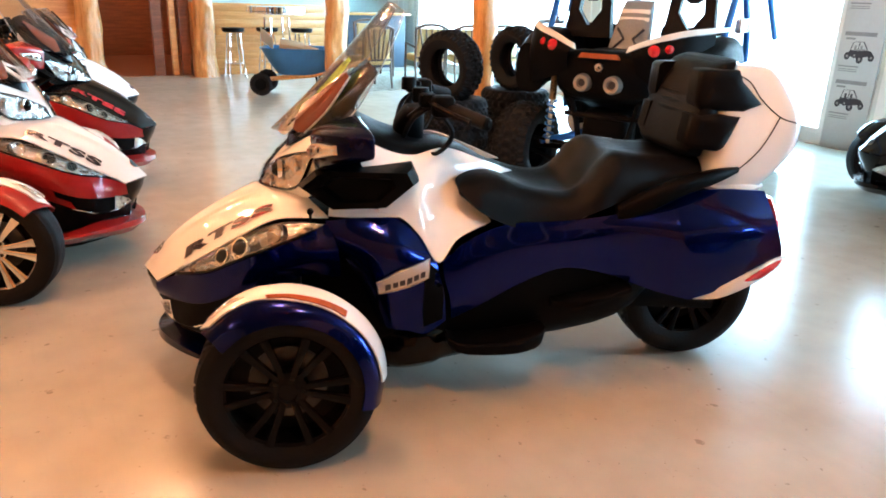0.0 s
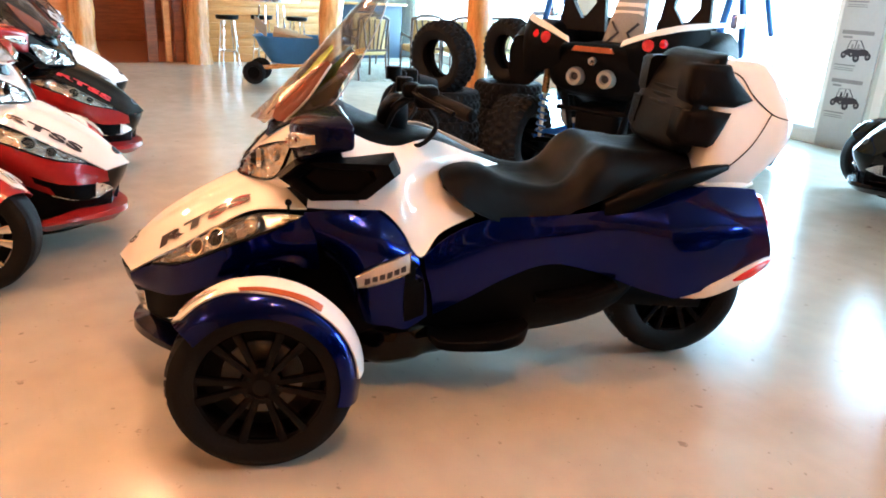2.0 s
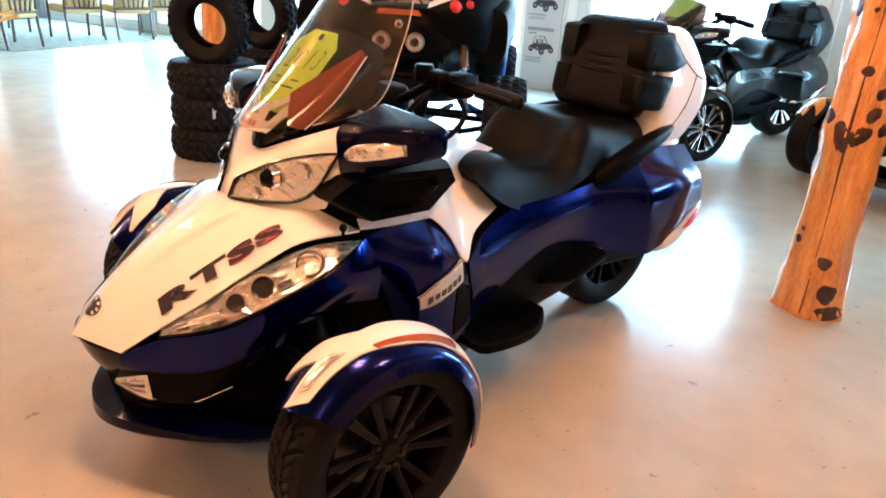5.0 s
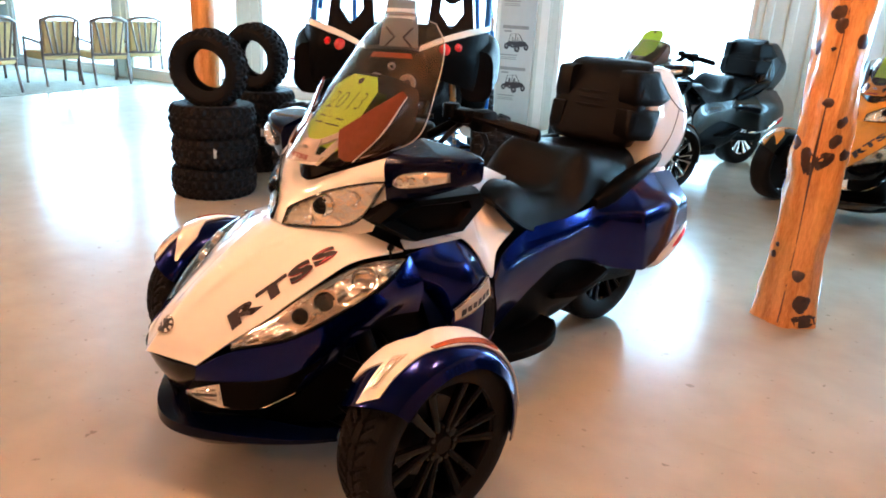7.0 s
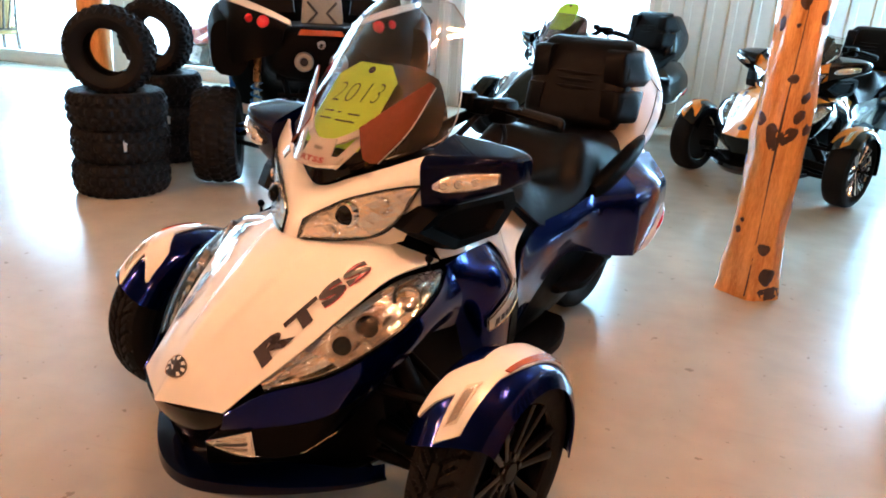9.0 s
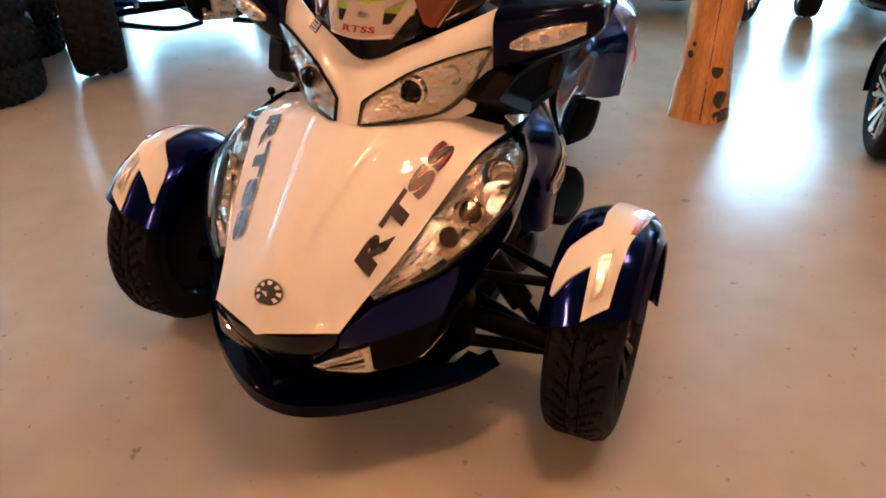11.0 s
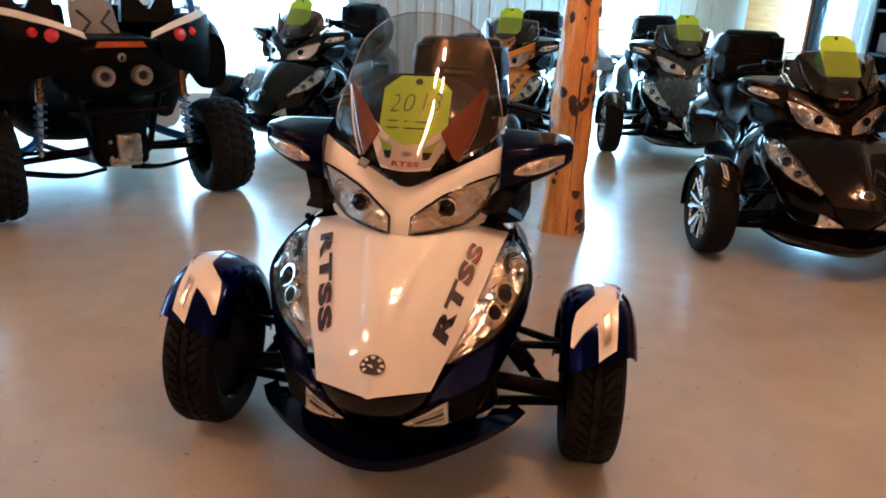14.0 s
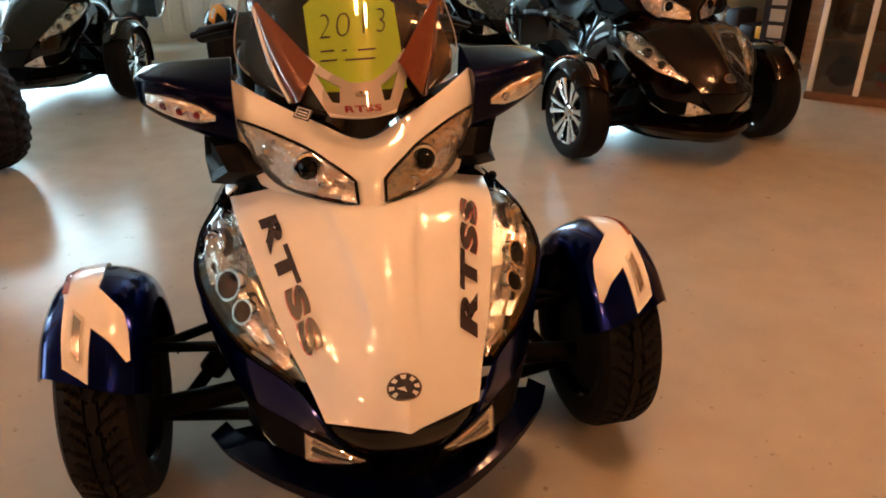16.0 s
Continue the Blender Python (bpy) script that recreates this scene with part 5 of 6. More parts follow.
# ---- log posts ----
def log_post(x, y, r, lean, mat, label, seed, knots=0, gnarl=0.06, flare=0.25):
    """A peeled log with swellings, a drying crack and dark knots."""
    post = thing("log_post", pose(x, y, 0), label, "log post", "log posts")
    bm, seg, n = bmesh.new(), 44, 90

    def radius(a, z):
        q = Vector((math.cos(a) * 1.3, math.sin(a) * 1.3, z * 2.1 + seed * 7))
        f = 1 + gnarl * noise.noise(q) * 1.6 + gnarl * 0.55 * noise.noise(q * 3.1) + gnarl * 0.22 * noise.noise(q * 8.0)
        return r * f * (1 + flare * max(0, 0.35 - z) / 0.35)

    def place(a, z, lift=0.0):
        q = radius(a, z) + lift
        return Vector((lean[0] * z + q * math.cos(a), lean[1] * z + q * math.sin(a), z))
    rings = [[bm.verts.new(place(2 * math.pi * k / seg, TOP * i / (n - 1))) for k in range(seg)] for i in range(n)]
    skin(bm, rings)
    part("trunk", bm, mat, post)
    rng = random.Random(seed)
    face = math.atan2(-1.2 - y, -1.8 - x)
    if knots:
        crack = bmesh.new()
        g = [[place(face + 0.07 + 0.16 * (z / 1.6) ** 1.5 + 0.03 * math.sin(z * 5) + d * (0.6 + 1.2 * math.exp(-((z - 0.85) / 0.2) ** 2)), z, 0.0015) for d in (-0.030, 0.030)] for z in [0.02 + 2.2 * i / 40 for i in range(41)]]
        shell(crack, g, 0.002)
        part("crack", crack, KNOT, post)
        # angle from the crack's side, height, width, length, slant
        spots = [(-0.06, 1.531, 0.030, 0.034, 0.3), (0.13, 1.478, 0.026, 0.034, 0), (1.0, 1.412, 0.026, 0.034, 0), (-0.66, 1.374, 0.020, 0.036, 0), (-0.01, 1.372, 0.010, 0.010, 0), (0.20, 1.130, 0.024, 0.023, 0), (0.88, 1.044, 0.028, 0.030, 0.5), (0.78, 0.956, 0.032, 0.034, 0.5),
                 (-0.78, 0.927, 0.030, 0.036, 0), (1.34, 0.89, 0.024, 0.028, 0), (-0.12, 0.844, 0.036, 0.062, -0.2), (0.50, 0.859, 0.044, 0.046, 0.7), (0.44, 0.279, 0.028, 0.034, 0), (0.74, 0.135, 0.036, 0.052, 0), (-0.84, 0.352, 0.014, 0.018, 0), (-0.75, 0.408, 0.012, 0.013, 0),
                 (0.97, 0.040, 0.060, 0.036, 0), (1.8, 0.5, 0.03, 0.03, 0), (2.4, 0.95, 0.03, 0.03, 0), (-1.6, 0.7, 0.03, 0.03, 0), (-1.9, 1.2, 0.03, 0.04, 0), (2.0, 1.3, 0.03, 0.03, 0)]
        for da, z, rw, rh, sl in spots:
            kb = bmesh.new()
            raw = [rng.uniform(0.72, 1.28) for _ in range(20)]
            wob = [(raw[i - 1] + raw[i] * 2 + raw[(i + 1) % 20]) / 4 for i in range(20)]
            ring0 = [kb.verts.new(place(face + da + (rw * math.cos(t) + sl * rh * math.sin(t) * 0.5) * w / r, z + rh * w * math.sin(t), 0.0012)) for t, w in zip([2 * math.pi * k / 20 for k in range(20)], wob)]
            ring1 = [kb.verts.new(v.co.lerp(place(face + da, z, 0.012), 0.40)) for v in ring0]
            skin(kb, [ring0, ring1])
            part("knot", kb, KNOT, post)
    return post


log_post(2.53, -0.648, 0.119, (-0.012, 0.000), LOG, "varnished orange log post with dark knots and a crack", 3, 1, 0.17, 0.24)
log_post(1.74, 4.36, 0.118, (0.0, 0.0), LOG, "smooth varnished orange log post behind the tyres", 5)
for (u, v), rr in (((-7.35, 3.45), 0.16), ((-10.6, 2.42), 0.17), ((-10.6, 0.62), 0.19)):
    p = ROOM @ Vector((u, v, 0))
    log_post(p.x, p.y, rr, (0, 0), PALELOG, "pale peeled log post by the pine wall", int(abs(u * 10)), 0, 0.14)


# ---- tyres ----
def knobby(bm, c, r, half, rim, seg, axis=None):
    def ripple(k, i, y):
        if not 3 < i < 21:
            return 0.0
        row = int((y / half + 1) * 2.6)
        return 0.0 if (k + (row % 2) * 2) % 4 < 2 and abs(abs(y) - half * 0.33) > half * 0.07 else -0.015
    prof = [(rim, -half * 0.70), (rim + 0.03, -half * 0.94), ((r + rim) / 2, -half * 1.03), (r - 0.060, -half * 1.01), (r - 0.036, -half * 0.985)]
    prof += [(r - 0.030 * abs(k / 7 - 1) ** 3, half * (k / 7 - 1) * 0.97) for k in range(15)]
    prof += [(a, -b) for a, b in reversed(prof[:5])]
    inner = [(rim + 0.012, half * 0.6), (rim + 0.05, half * 0.8), (r - 0.05, half * 0.7), (r - 0.05, -half * 0.7), (rim + 0.05, -half * 0.8), (rim + 0.012, -half * 0.6)]
    return lathe(bm, prof + inner, seg, axis or pose(*c), True, ripple)


def loose_tyre(m, label, r=0.318, half=0.114):
    t = thing("spare_off_road_tyre", m, label, "tyre", "off-road tyres")
    bm = bmesh.new()
    knobby(bm, (0, 0, 0), r, half, 0.155, 112)
    part("casing", bm, RUBBER, t, smooth=28)
    for s in (-1, 1):
        part("bead", lathe(bmesh.new(), [(0.150, s * half * 0.62), (0.158, s * half * 0.72), (0.168, s * half * 0.80), (0.160, s * half * 0.60)], 48, None, True), RUBBER, t)
    return t


for (x, y), n, top, sit in (((1.21, 3.20), 3, (-5, 50), 0.243), ((1.93, 3.82), 3, (-4, 62), 0.262)):
    for k in range(n):
        first = loose_tyre(pose(x + 0.012 * (k % 2), y - 0.01 * k, 0.115 + 0.228 * k, 90, 0, 20 * k), "black knobby off-road tyre lying in a stack")
        if k == 1 and n == 3:
            bm = bmesh.new()
            box(bm, (-0.14, -0.289, 0.0), (0.03, 0.003, 0.07), 0.001, pose(0.02, 0, 0.36))
            st = part("sticker", bm, PAPER)
            st.matrix_world = Matrix.Translation((x, y, 0))
            tagged(st, "small paper label on the stacked tyre", "label")
    loose_tyre(pose(x, y, 0.228 * n + sit, -top[0], 0, -top[1]), "black knobby off-road tyre standing on the stack", 0.290, 0.108)


# ---- side-by-side buggy ----
SATIN = material("satin_steel", (0.42, 0.38, 0.33), 0.38, 0.8, 0, 0.1, 20)


def buggy(m):
    t = thing("off_road_buggy", m, "black and white off-road buggy with blue cage seen from behind", "buggy")
    for s in (-1, 1):
        for yy, hw in ((0.0, 0.150), (2.15, 0.125)):
            c = (s * (0.74 if yy == 0 else 0.70), yy, 0.348)
            ax = pose(*c) @ pose(0, 0, 0, 0, 0, 90)
            wheel = part("wheel", lathe(bmesh.new(), [(0.172, -hw * 0.7), (0.15, -hw * 0.3), (0.15, hw * 0.3), (0.172, hw * 0.7), (0.180, hw * 0.7), (0.180, -hw * 0.7)], 40, ax, True), DARKMETAL, t)
            bm = bmesh.new()
            knobby(bm, c, 0.345, hw, 0.175, 112, ax)
            part("tyre", bm, RUBBER, wheel, smooth=28)
            bm = bmesh.new()
            lathe(bm, [(0.001, -0.02), (0.15, -0.01), (0.15, 0.01), (0.001, 0.02)], 24, ax)
            part("rim_disc", bm, DARKMETAL, wheel)
        # tail panel: white brow over a black lamp plate
        rows = [[(s * 0.185, -0.430, 1.145), (s * 0.330, -0.415, 1.205), (s * 0.520, -0.340, 1.262), (s * 0.660, -0.130, 1.290), (s * 0.700, 0.20, 1.30)],
                [(s * 0.200, -0.425, 1.185), (s * 0.340, -0.390, 1.245), (s * 0.520, -0.290, 1.300), (s * 0.650, -0.100, 1.320), (s * 0.690, 0.20, 1.32)]]
        part("tail_brow", sheet(rows, 4, 18, 0.02 * s), WHITE, t)
        rows = [[(s * 0.21, -0.42, 1.15), (s * 0.40, -0.385, 1.225), (s * 0.56, -0.29, 1.265), (s * 0.66, -0.12, 1.28)],
                [(s * 0.24, -0.42, 1.10), (s * 0.40, -0.40, 1.11), (s * 0.56, -0.33, 1.12), (s * 0.68, -0.14, 1.10)],
                [(s * 0.26, -0.36, 0.98), (s * 0.42, -0.34, 0.93), (s * 0.58, -0.27, 0.88), (s * 0.70, -0.10, 0.86)]]
        rear = part("lamp_plate", sheet(rows, 10, 14, 0.01 * s), PLASTIC, t)
        for xx, yy, zz, rr in ((0.365, -0.405, 1.165, 0.040), (0.455, -0.375, 1.180, 0.030)):
            bm = bmesh.new()
            lathe(bm, [(0.001, -0.030), (rr * 0.6, -0.026), (rr, -0.010), (rr * 1.05, 0.01)], 20, pose(s * xx, yy, zz))
            part("tail_lamp", bm, REDLENS, rear, "round red tail lamp")
        bm = bmesh.new()
        loft(bm, [((s * 0.60, -0.28, 0.98), (0.12, 0, 0), (0, 0, 0.18)), ((s * 0.63, 0.0, 1.06), (0.14, 0, 0), (0, 0, 0.20)), ((s * 0.62, 0.4, 1.02), (0.13, 0, 0), (0, 0, 0.22)), ((s * 0.60, 0.7, 0.75), (0.10, 0, 0), (0, 0, 0.30))], 16, 12, 3)
        part("rear_fender", bm, PLASTIC, t)
        bm = bmesh.new()
        loft(bm, [((s * 0.60, 0.7, 0.55), (0.12, 0, 0), (0, 0, 0.18)), ((s * 0.62, 1.5, 0.60), (0.10, 0, 0), (0, 0, 0.22)), ((s * 0.60, 2.1, 0.85), (0.14, 0, 0), (0, 0, 0.14)), ((s * 0.5, 2.6, 0.85), (0.12, 0, 0), (0, 0, 0.10))], 16, 14, 3)
        part("side_body", bm, WHITE, t)
        # shock with gold body and blue spring
        bm = bmesh.new()
        tube(bm, [(s * 0.42, -0.22, 0.96), (s * 0.47, -0.16, 0.42)], 0.016, 10)
        shock = part("shock_absorber", bm, STEEL, t)
        bm = bmesh.new()
        tube(bm, [(s * 0.422, -0.218, 0.94), (s * 0.438, -0.198, 0.76)], 0.026, 12)
        part("shock_body", bm, material("gold_anodised", (0.32, 0.17, 0.07), 0.3, 1.0), shock)
        bm = bmesh.new()
        pts = []
        for k in range(61):
            f = k / 60
            a = 2 * math.pi * 6 * f
            pts.append((s * (0.438 + 0.030 * f) + 0.034 * math.cos(a), -0.198 + 0.036 * f + 0.034 * math.sin(a), 0.75 - 0.30 * f))
        tube(bm, pts, 0.007, 6)
        part("spring", bm, BLUETUBE, shock)
        # arms
        bm = bmesh.new()
        tube(bm, [(s * 0.30, 0.75, 0.50), (s * 0.42, 0.2, 0.44), (s * 0.60, -0.02, 0.40)], 0.030, 10, 8)
        part("trailing_arm", bm, BLUETUBE, t)
        for z0, z1, yy in ((0.45, 0.43, -0.13), (0.30, 0.33, -0.16), (0.26, 0.30, -0.02)):
            bm = bmesh.new()
            tube(bm, [(s * 0.10, yy, z0), (s * 0.30, yy - 0.02, z0 - 0.015), (s * 0.63, yy * 0.5, z1)], 0.014, 8, 8)
            part("radius_rod", bm, PLASTIC, t)
        bm = bmesh.new()
        tube(bm, [(s * 0.12, -0.05, 0.40), (s * 0.62, 0.0, 0.36)], 0.022, 10)
        part("drive_shaft", bm, PLASTIC, t)
        # exhaust tip
        bm = bmesh.new()
        lathe(bm, [(0.026, -0.012), (0.034, -0.032), (0.054, -0.032), (0.062, -0.01), (0.062, 0.10), (0.024, 0.10), (0.025, -0.0)], 28, pose(s * 0.112, -0.42, 0.925), True)
        part("exhaust_tip", bm, SATIN, t, "round satin steel exhaust tip")
        bm = bmesh.new()
        lathe(bm, [(0.001, -0.008), (0.027, -0.008)], 20, pose(s * 0.112, -0.42, 0.925))
        part("exhaust_hole", bm, INK, t)
        # seat with a diamond opening
        seat = bmesh.new()
        loft(seat, [((s * 0.33, 0.62, 0.60), (0.22, 0, 0), (0, 0.05, 0)), ((s * 0.33, 0.55, 0.95), (0.25, 0, 0), (0, 0.06, 0)), ((s * 0.33, 0.50, 1.24), (0.24, 0, 0), (0, 0.05, 0)), ((s * 0.33, 0.48, 1.30), (0.22, 0, 0), (0, 0.04, 0))], 16, 10, 3)
        st = part("bucket_seat", seat, LEATHER, t)
        outer = [(-0.19, 1.20), (0.19, 1.20), (0.165, 1.42), (0.150, 1.60), (0.135, 1.80), (-0.135, 1.80), (-0.150, 1.60), (-0.165, 1.42)]
        inner = [(-0.012, 1.290), (0.012, 1.290), (0.092, 1.400), (0.080, 1.505), (0.022, 1.465), (-0.022, 1.465), (-0.080, 1.505), (-0.092, 1.400)]
        bm = bmesh.new()
        loops = []
        for ring, dy in ((outer, 0.0), (inner, 0.0), (inner, 0.06), (outer, 0.06)):
            loops.append([bm.verts.new((s * 0.385 + x, 0.20 + dy + (z - 1.2) * 0.12, z)) for x, z in ring])
        for a, b in zip(loops, loops[1:] + loops[:1]):
            for k in range(8):
                bm.faces.new((a[k], a[(k + 1) % 8], b[(k + 1) % 8], b[k]))
        part("head_frame", bm, LEATHER, st, "black seat top with a diamond opening", 20)
        # cage
        bm = bmesh.new()
        tube(bm, [(s * 0.66, 0.10, 1.20), (s * 0.66, 0.30, 1.62), (s * 0.58, 0.45, 1.88), (s * 0.55, 1.30, 1.90), (s * 0.62, 2.00, 1.20)], 0.026, 10, 24)
        cage = part("cage_tube", bm, BLUETUBE, t)
        bm = bmesh.new()
        tube(bm, [(s * 0.70, 0.62, 0.60), (s * 0.71, 0.55, 1.25), (s * 0.60, 0.50, 1.85)], 0.026, 10, 14)
        part("cage_tube", bm, BLUETUBE, t)
        bm = bmesh.new()
        box(bm, (s * 0.70, 0.42, 1.33), (0.05, 0.26, 0.10), 0.015)
        part("cage_bracket", bm, STEEL, t)
    bm = bmesh.new()
    tube(bm, [(-0.58, 0.45, 1.88), (0.58, 0.45, 1.88)], 0.026, 10)
    part("cage_tube", bm, BLUETUBE, t)
    # rear tub and engine mass
    bm = bmesh.new()
    loft(bm, [((0, -0.40, 1.03), (0.20, 0, 0), (0, 0, 0.09)), ((0, -0.33, 0.98), (0.36, 0, 0), (0, 0, 0.17)), ((0, -0.10, 0.94), (0.38, 0, 0), (0, 0, 0.20)), ((0, 0.30, 0.88), (0.44, 0, 0), (0, 0, 0.26)), ((0, 0.62, 0.70), (0.50, 0, 0), (0, 0, 0.36)), ((0, 2.2, 0.60), (0.42, 0, 0), (0, 0, 0.25)), ((0, 2.7, 0.65), (0.3, 0, 0), (0, 0, 0.15))], 22, 26, 3.4)
    part("rear_tub", bm, PLASTIC, t)
    bm = bmesh.new()
    box(bm, (0, -0.12, 0.52), (0.34, 0.26, 0.40), 0.05, seg=3)
    part("gear_case", bm, PLASTIC, t)
    bm = bmesh.new()
    box(bm, (0.03, -0.27, 0.46), (0.15, 0.05, 0.16), 0.015)
    box(bm, (0.0, -0.27, 0.36), (0.20, 0.05, 0.05), 0.012)
    part("skid_plate", bm, STEEL, t)
    bm = bmesh.new()
    prism(bm, [(-0.15, 0.0), (0.15, 0.0), (0.13, 0.035), (-0.13, 0.035)], 0.03, pose(0, -0.445, 1.095), 0.004)
    part("centre_lamp", bm, AMBER, t, "amber bar lamp")
    bm = bmesh.new()
    lathe(bm, [(0.012, -0.012), (0.026, -0.012), (0.028, 0.01), (0.012, 0.01)], 20, pose(0, -0.42, 1.035), True)
    part("rear_badge", bm, STEEL, t)
    for s in (-1, 1):
        bm = bmesh.new()
        tube(bm, [(s * 0.30, -0.30, 0.98), (s * 0.22, -0.24, 0.66), (s * 0.16, -0.20, 0.40), (s * 0.14, 0.2, 0.30), (s * 0.30, 0.8, 0.30)], 0.022, 8, 16)
        part("frame_tube", bm, PLASTIC, t)
        for z in (0.40, 0.50):
            bm = bmesh.new()
            lathe(bm, [(0.001, -0.012), (0.012, -0.010), (0.013, 0.0)], 6, pose(s * 0.09, -0.29, z))
            part("bolt", bm, STEEL, t)
    bm = bmesh.new()
    tube(bm, [(-0.30, -0.22, 0.87), (0.30, -0.22, 0.87)], 0.10, 18)
    part("silencer", bm, PLASTIC, t)
    bm = bmesh.new()
    tube(bm, [(-0.30, -0.25, 0.68), (0.30, -0.25, 0.68)], 0.018, 8)
    part("cross_tube", bm, PLASTIC, t)
    # engine cover between the seats
    bm = bmesh.new()
    loft(bm, [((0, 0.06, 1.10), (0.15, 0, 0), (0, 0.05, 0.02)), ((0, 0.14, 1.26), (0.14, 0, 0), (0, 0.05, 0.02)), ((0, 0.20, 1.40), (0.12, 0, 0), (0, 0.05, 0.02)), ((0, 0.24, 1.47), (0.11, 0, 0), (0, 0.03, 0.01))], 16, 12, 4)
    cover = part("engine_cover", bm, MIDGREY, t, "grey engine cover with dark chevrons")
    for z, w in ((1.40, 0.11), (1.345, 0.115)):
        bm = bmesh.new()
        box(bm, (0, 0.143 + (z - 1.34) * 0.4, z), (w * 2, 0.02, 0.035), 0.006)
        part("cover_strip", bm, WHITE, cover)
    for s in (-1, 1):
        bm = bmesh.new()
        tube(bm, [(s * 0.10, 0.035, 1.14), (s * 0.035, 0.065, 1.21), (s * 0.10, 0.10, 1.28)], 0.010, 6)
        part("chevron", bm, INK, cover)
    bm = bmesh.new()
    loft(bm, [((0, 1.9, 0.95), (0.40, 0, 0), (0, 0, 0.08)), ((0, 2.4, 0.88), (0.42, 0, 0), (0, 0, 0.08)), ((0, 2.8, 0.72), (0.30, 0, 0), (0, 0, 0.05))], 18, 10, 3)
    part("hood", bm, WHITE, t)
    return t


buggy(pose(2.334, 2.403, 0, 0, 0, -44.2))


# ---- lounge corner ----
def patio_chair(m):
    t = thing("patio_chair", m, "patio chair with brown slatted back and cream cushions", "chair", "chairs on the rug")
    for s in (-1, 1):
        bm = bmesh.new()
        tube(bm, [(s * 0.26, -0.30, 0.0), (s * 0.26, -0.24, 0.42), (s * 0.27, -0.30, 0.95)], 0.020, 8, 10)
        part("back_leg", bm, CHAIRWOOD, t)
        bm = bmesh.new()
        tube(bm, [(s * 0.28, 0.28, 0.0), (s * 0.28, 0.26, 0.62), (s * 0.28, 0.20, 0.66), (s * 0.28, -0.24, 0.63)], 0.020, 8, 14)
        part("arm", bm, CHAIRWOOD, t)
    bm = bmesh.new()
    box(bm, (0, 0.01, 0.44), (0.54, 0.54, 0.12), 0.04, seg=3)
    part("cushion", bm, CREAM, t)
    bm = bmesh.new()
    box(bm, (0, -0.180, 0.72), (0.46, 0.07, 0.46), 0.03, pose(0, 0, 0, 5, 0, 0), 3)
    part("back_cushion", bm, CREAM, t)
    for k in range(5):
        f = (k - 2) / 2
        bm = bmesh.new()
        tube(bm, [(f * 0.13, -0.290, 0.47), (f * 0.21, -0.325, 0.93)], 0.014, 8)
        part("slat", bm, CHAIRWOOD, t)
    bm = bmesh.new()
    tube(bm, [(-0.27, -0.30, 0.93), (-0.12, -0.325, 0.985), (0.12, -0.325, 0.985), (0.27, -0.30, 0.93)], 0.024, 8, 12)
    part("top_rail", bm, CHAIRWOOD, t)
    bm = bmesh.new()
    tube(bm, [(-0.26, -0.28, 0.46), (0.26, -0.28, 0.46)], 0.018, 8)
    part("seat_rail", bm, CHAIRWOOD, t)
    return t


first = patio_chair(uv(-8.61, 5.66, 0, 78))
for u, v, a in ((-8.3, 6.29, 72), (-8.37, 7.05, 68), (-8.35, 4.45, 95), (-9.9, 5.3, -95)):
    copy_thing(first, uv(u, v, 0, a))
structure("rug", box(bmesh.new(), (-9.2, 5.8, 0.006), (2.6, 3.2, 0.010), 0.003), RUG, "grey striped rug under the chairs")

# counter with a wooden top, shelf of papers and a dark screen
ct = thing("counter", uv(-11.6, 6.1), "dark blue counter with a wooden top in the lounge", "counter")
part("body", box(bmesh.new(), (0, 0, 0.52), (0.55, 1.3, 1.04), 0.01), material("dark_blue_laminate", (0.03, 0.05, 0.08), 0.5), ct)
part("top", box(bmesh.new(), (0.03, 0, 1.06), (0.70, 1.45, 0.04), 0.01), PINE, ct)
for k in range(3):
    part("drawer", box(bmesh.new(), (0.282, -0.3, 0.25 + 0.28 * k), (0.015, 0.5, 0.25), 0.005), material("drawer_front", (0.04, 0.06, 0.09), 0.45), ct)
sh = thing("bookshelf", uv(-12.45, 5.3), "grey shelf with folders and papers by the wall", "shelf")
for s in (-0.3, 0.3):
    part("side", box(bmesh.new(), (0, s, 0.95), (0.35, 0.03, 1.9), 0.004), MIDGREY, sh)
for k in range(5):
    part("shelf_board", box(bmesh.new(), (0, 0, 0.15 + 0.40 * k), (0.35, 0.58, 0.025), 0.004), MIDGREY, sh)
rng = random.Random(8)
for k in range(4):
    v = -0.26
    while v < 0.22:
        w = rng.uniform(0.03, 0.08)
        h = rng.uniform(0.2, 0.32)
        bk = thing("folder", uv(-12.45, 5.3 + v + w / 2, 0.163 + 0.40 * k), "paper folder standing on the shelf", "folder", "folders on the shelf")
        part("cover", box(bmesh.new(), (0.02, 0, h / 2), (0.24, w * 0.9, h), 0.004), rng.choice([PAPER, MIDGREY, BLUEPLASTIC, CREAM]), bk)
        v += w + rng.uniform(0, 0.03)
tv = thing("wall_screen", uv(-12.66, 6.75, 1.62), "black flat screen hanging on the lounge wall", "screen")
part("panel", box(bmesh.new(), (0, 0, 0), (0.05, 1.0, 0.58), 0.01), GLOSSBLACK, tv)

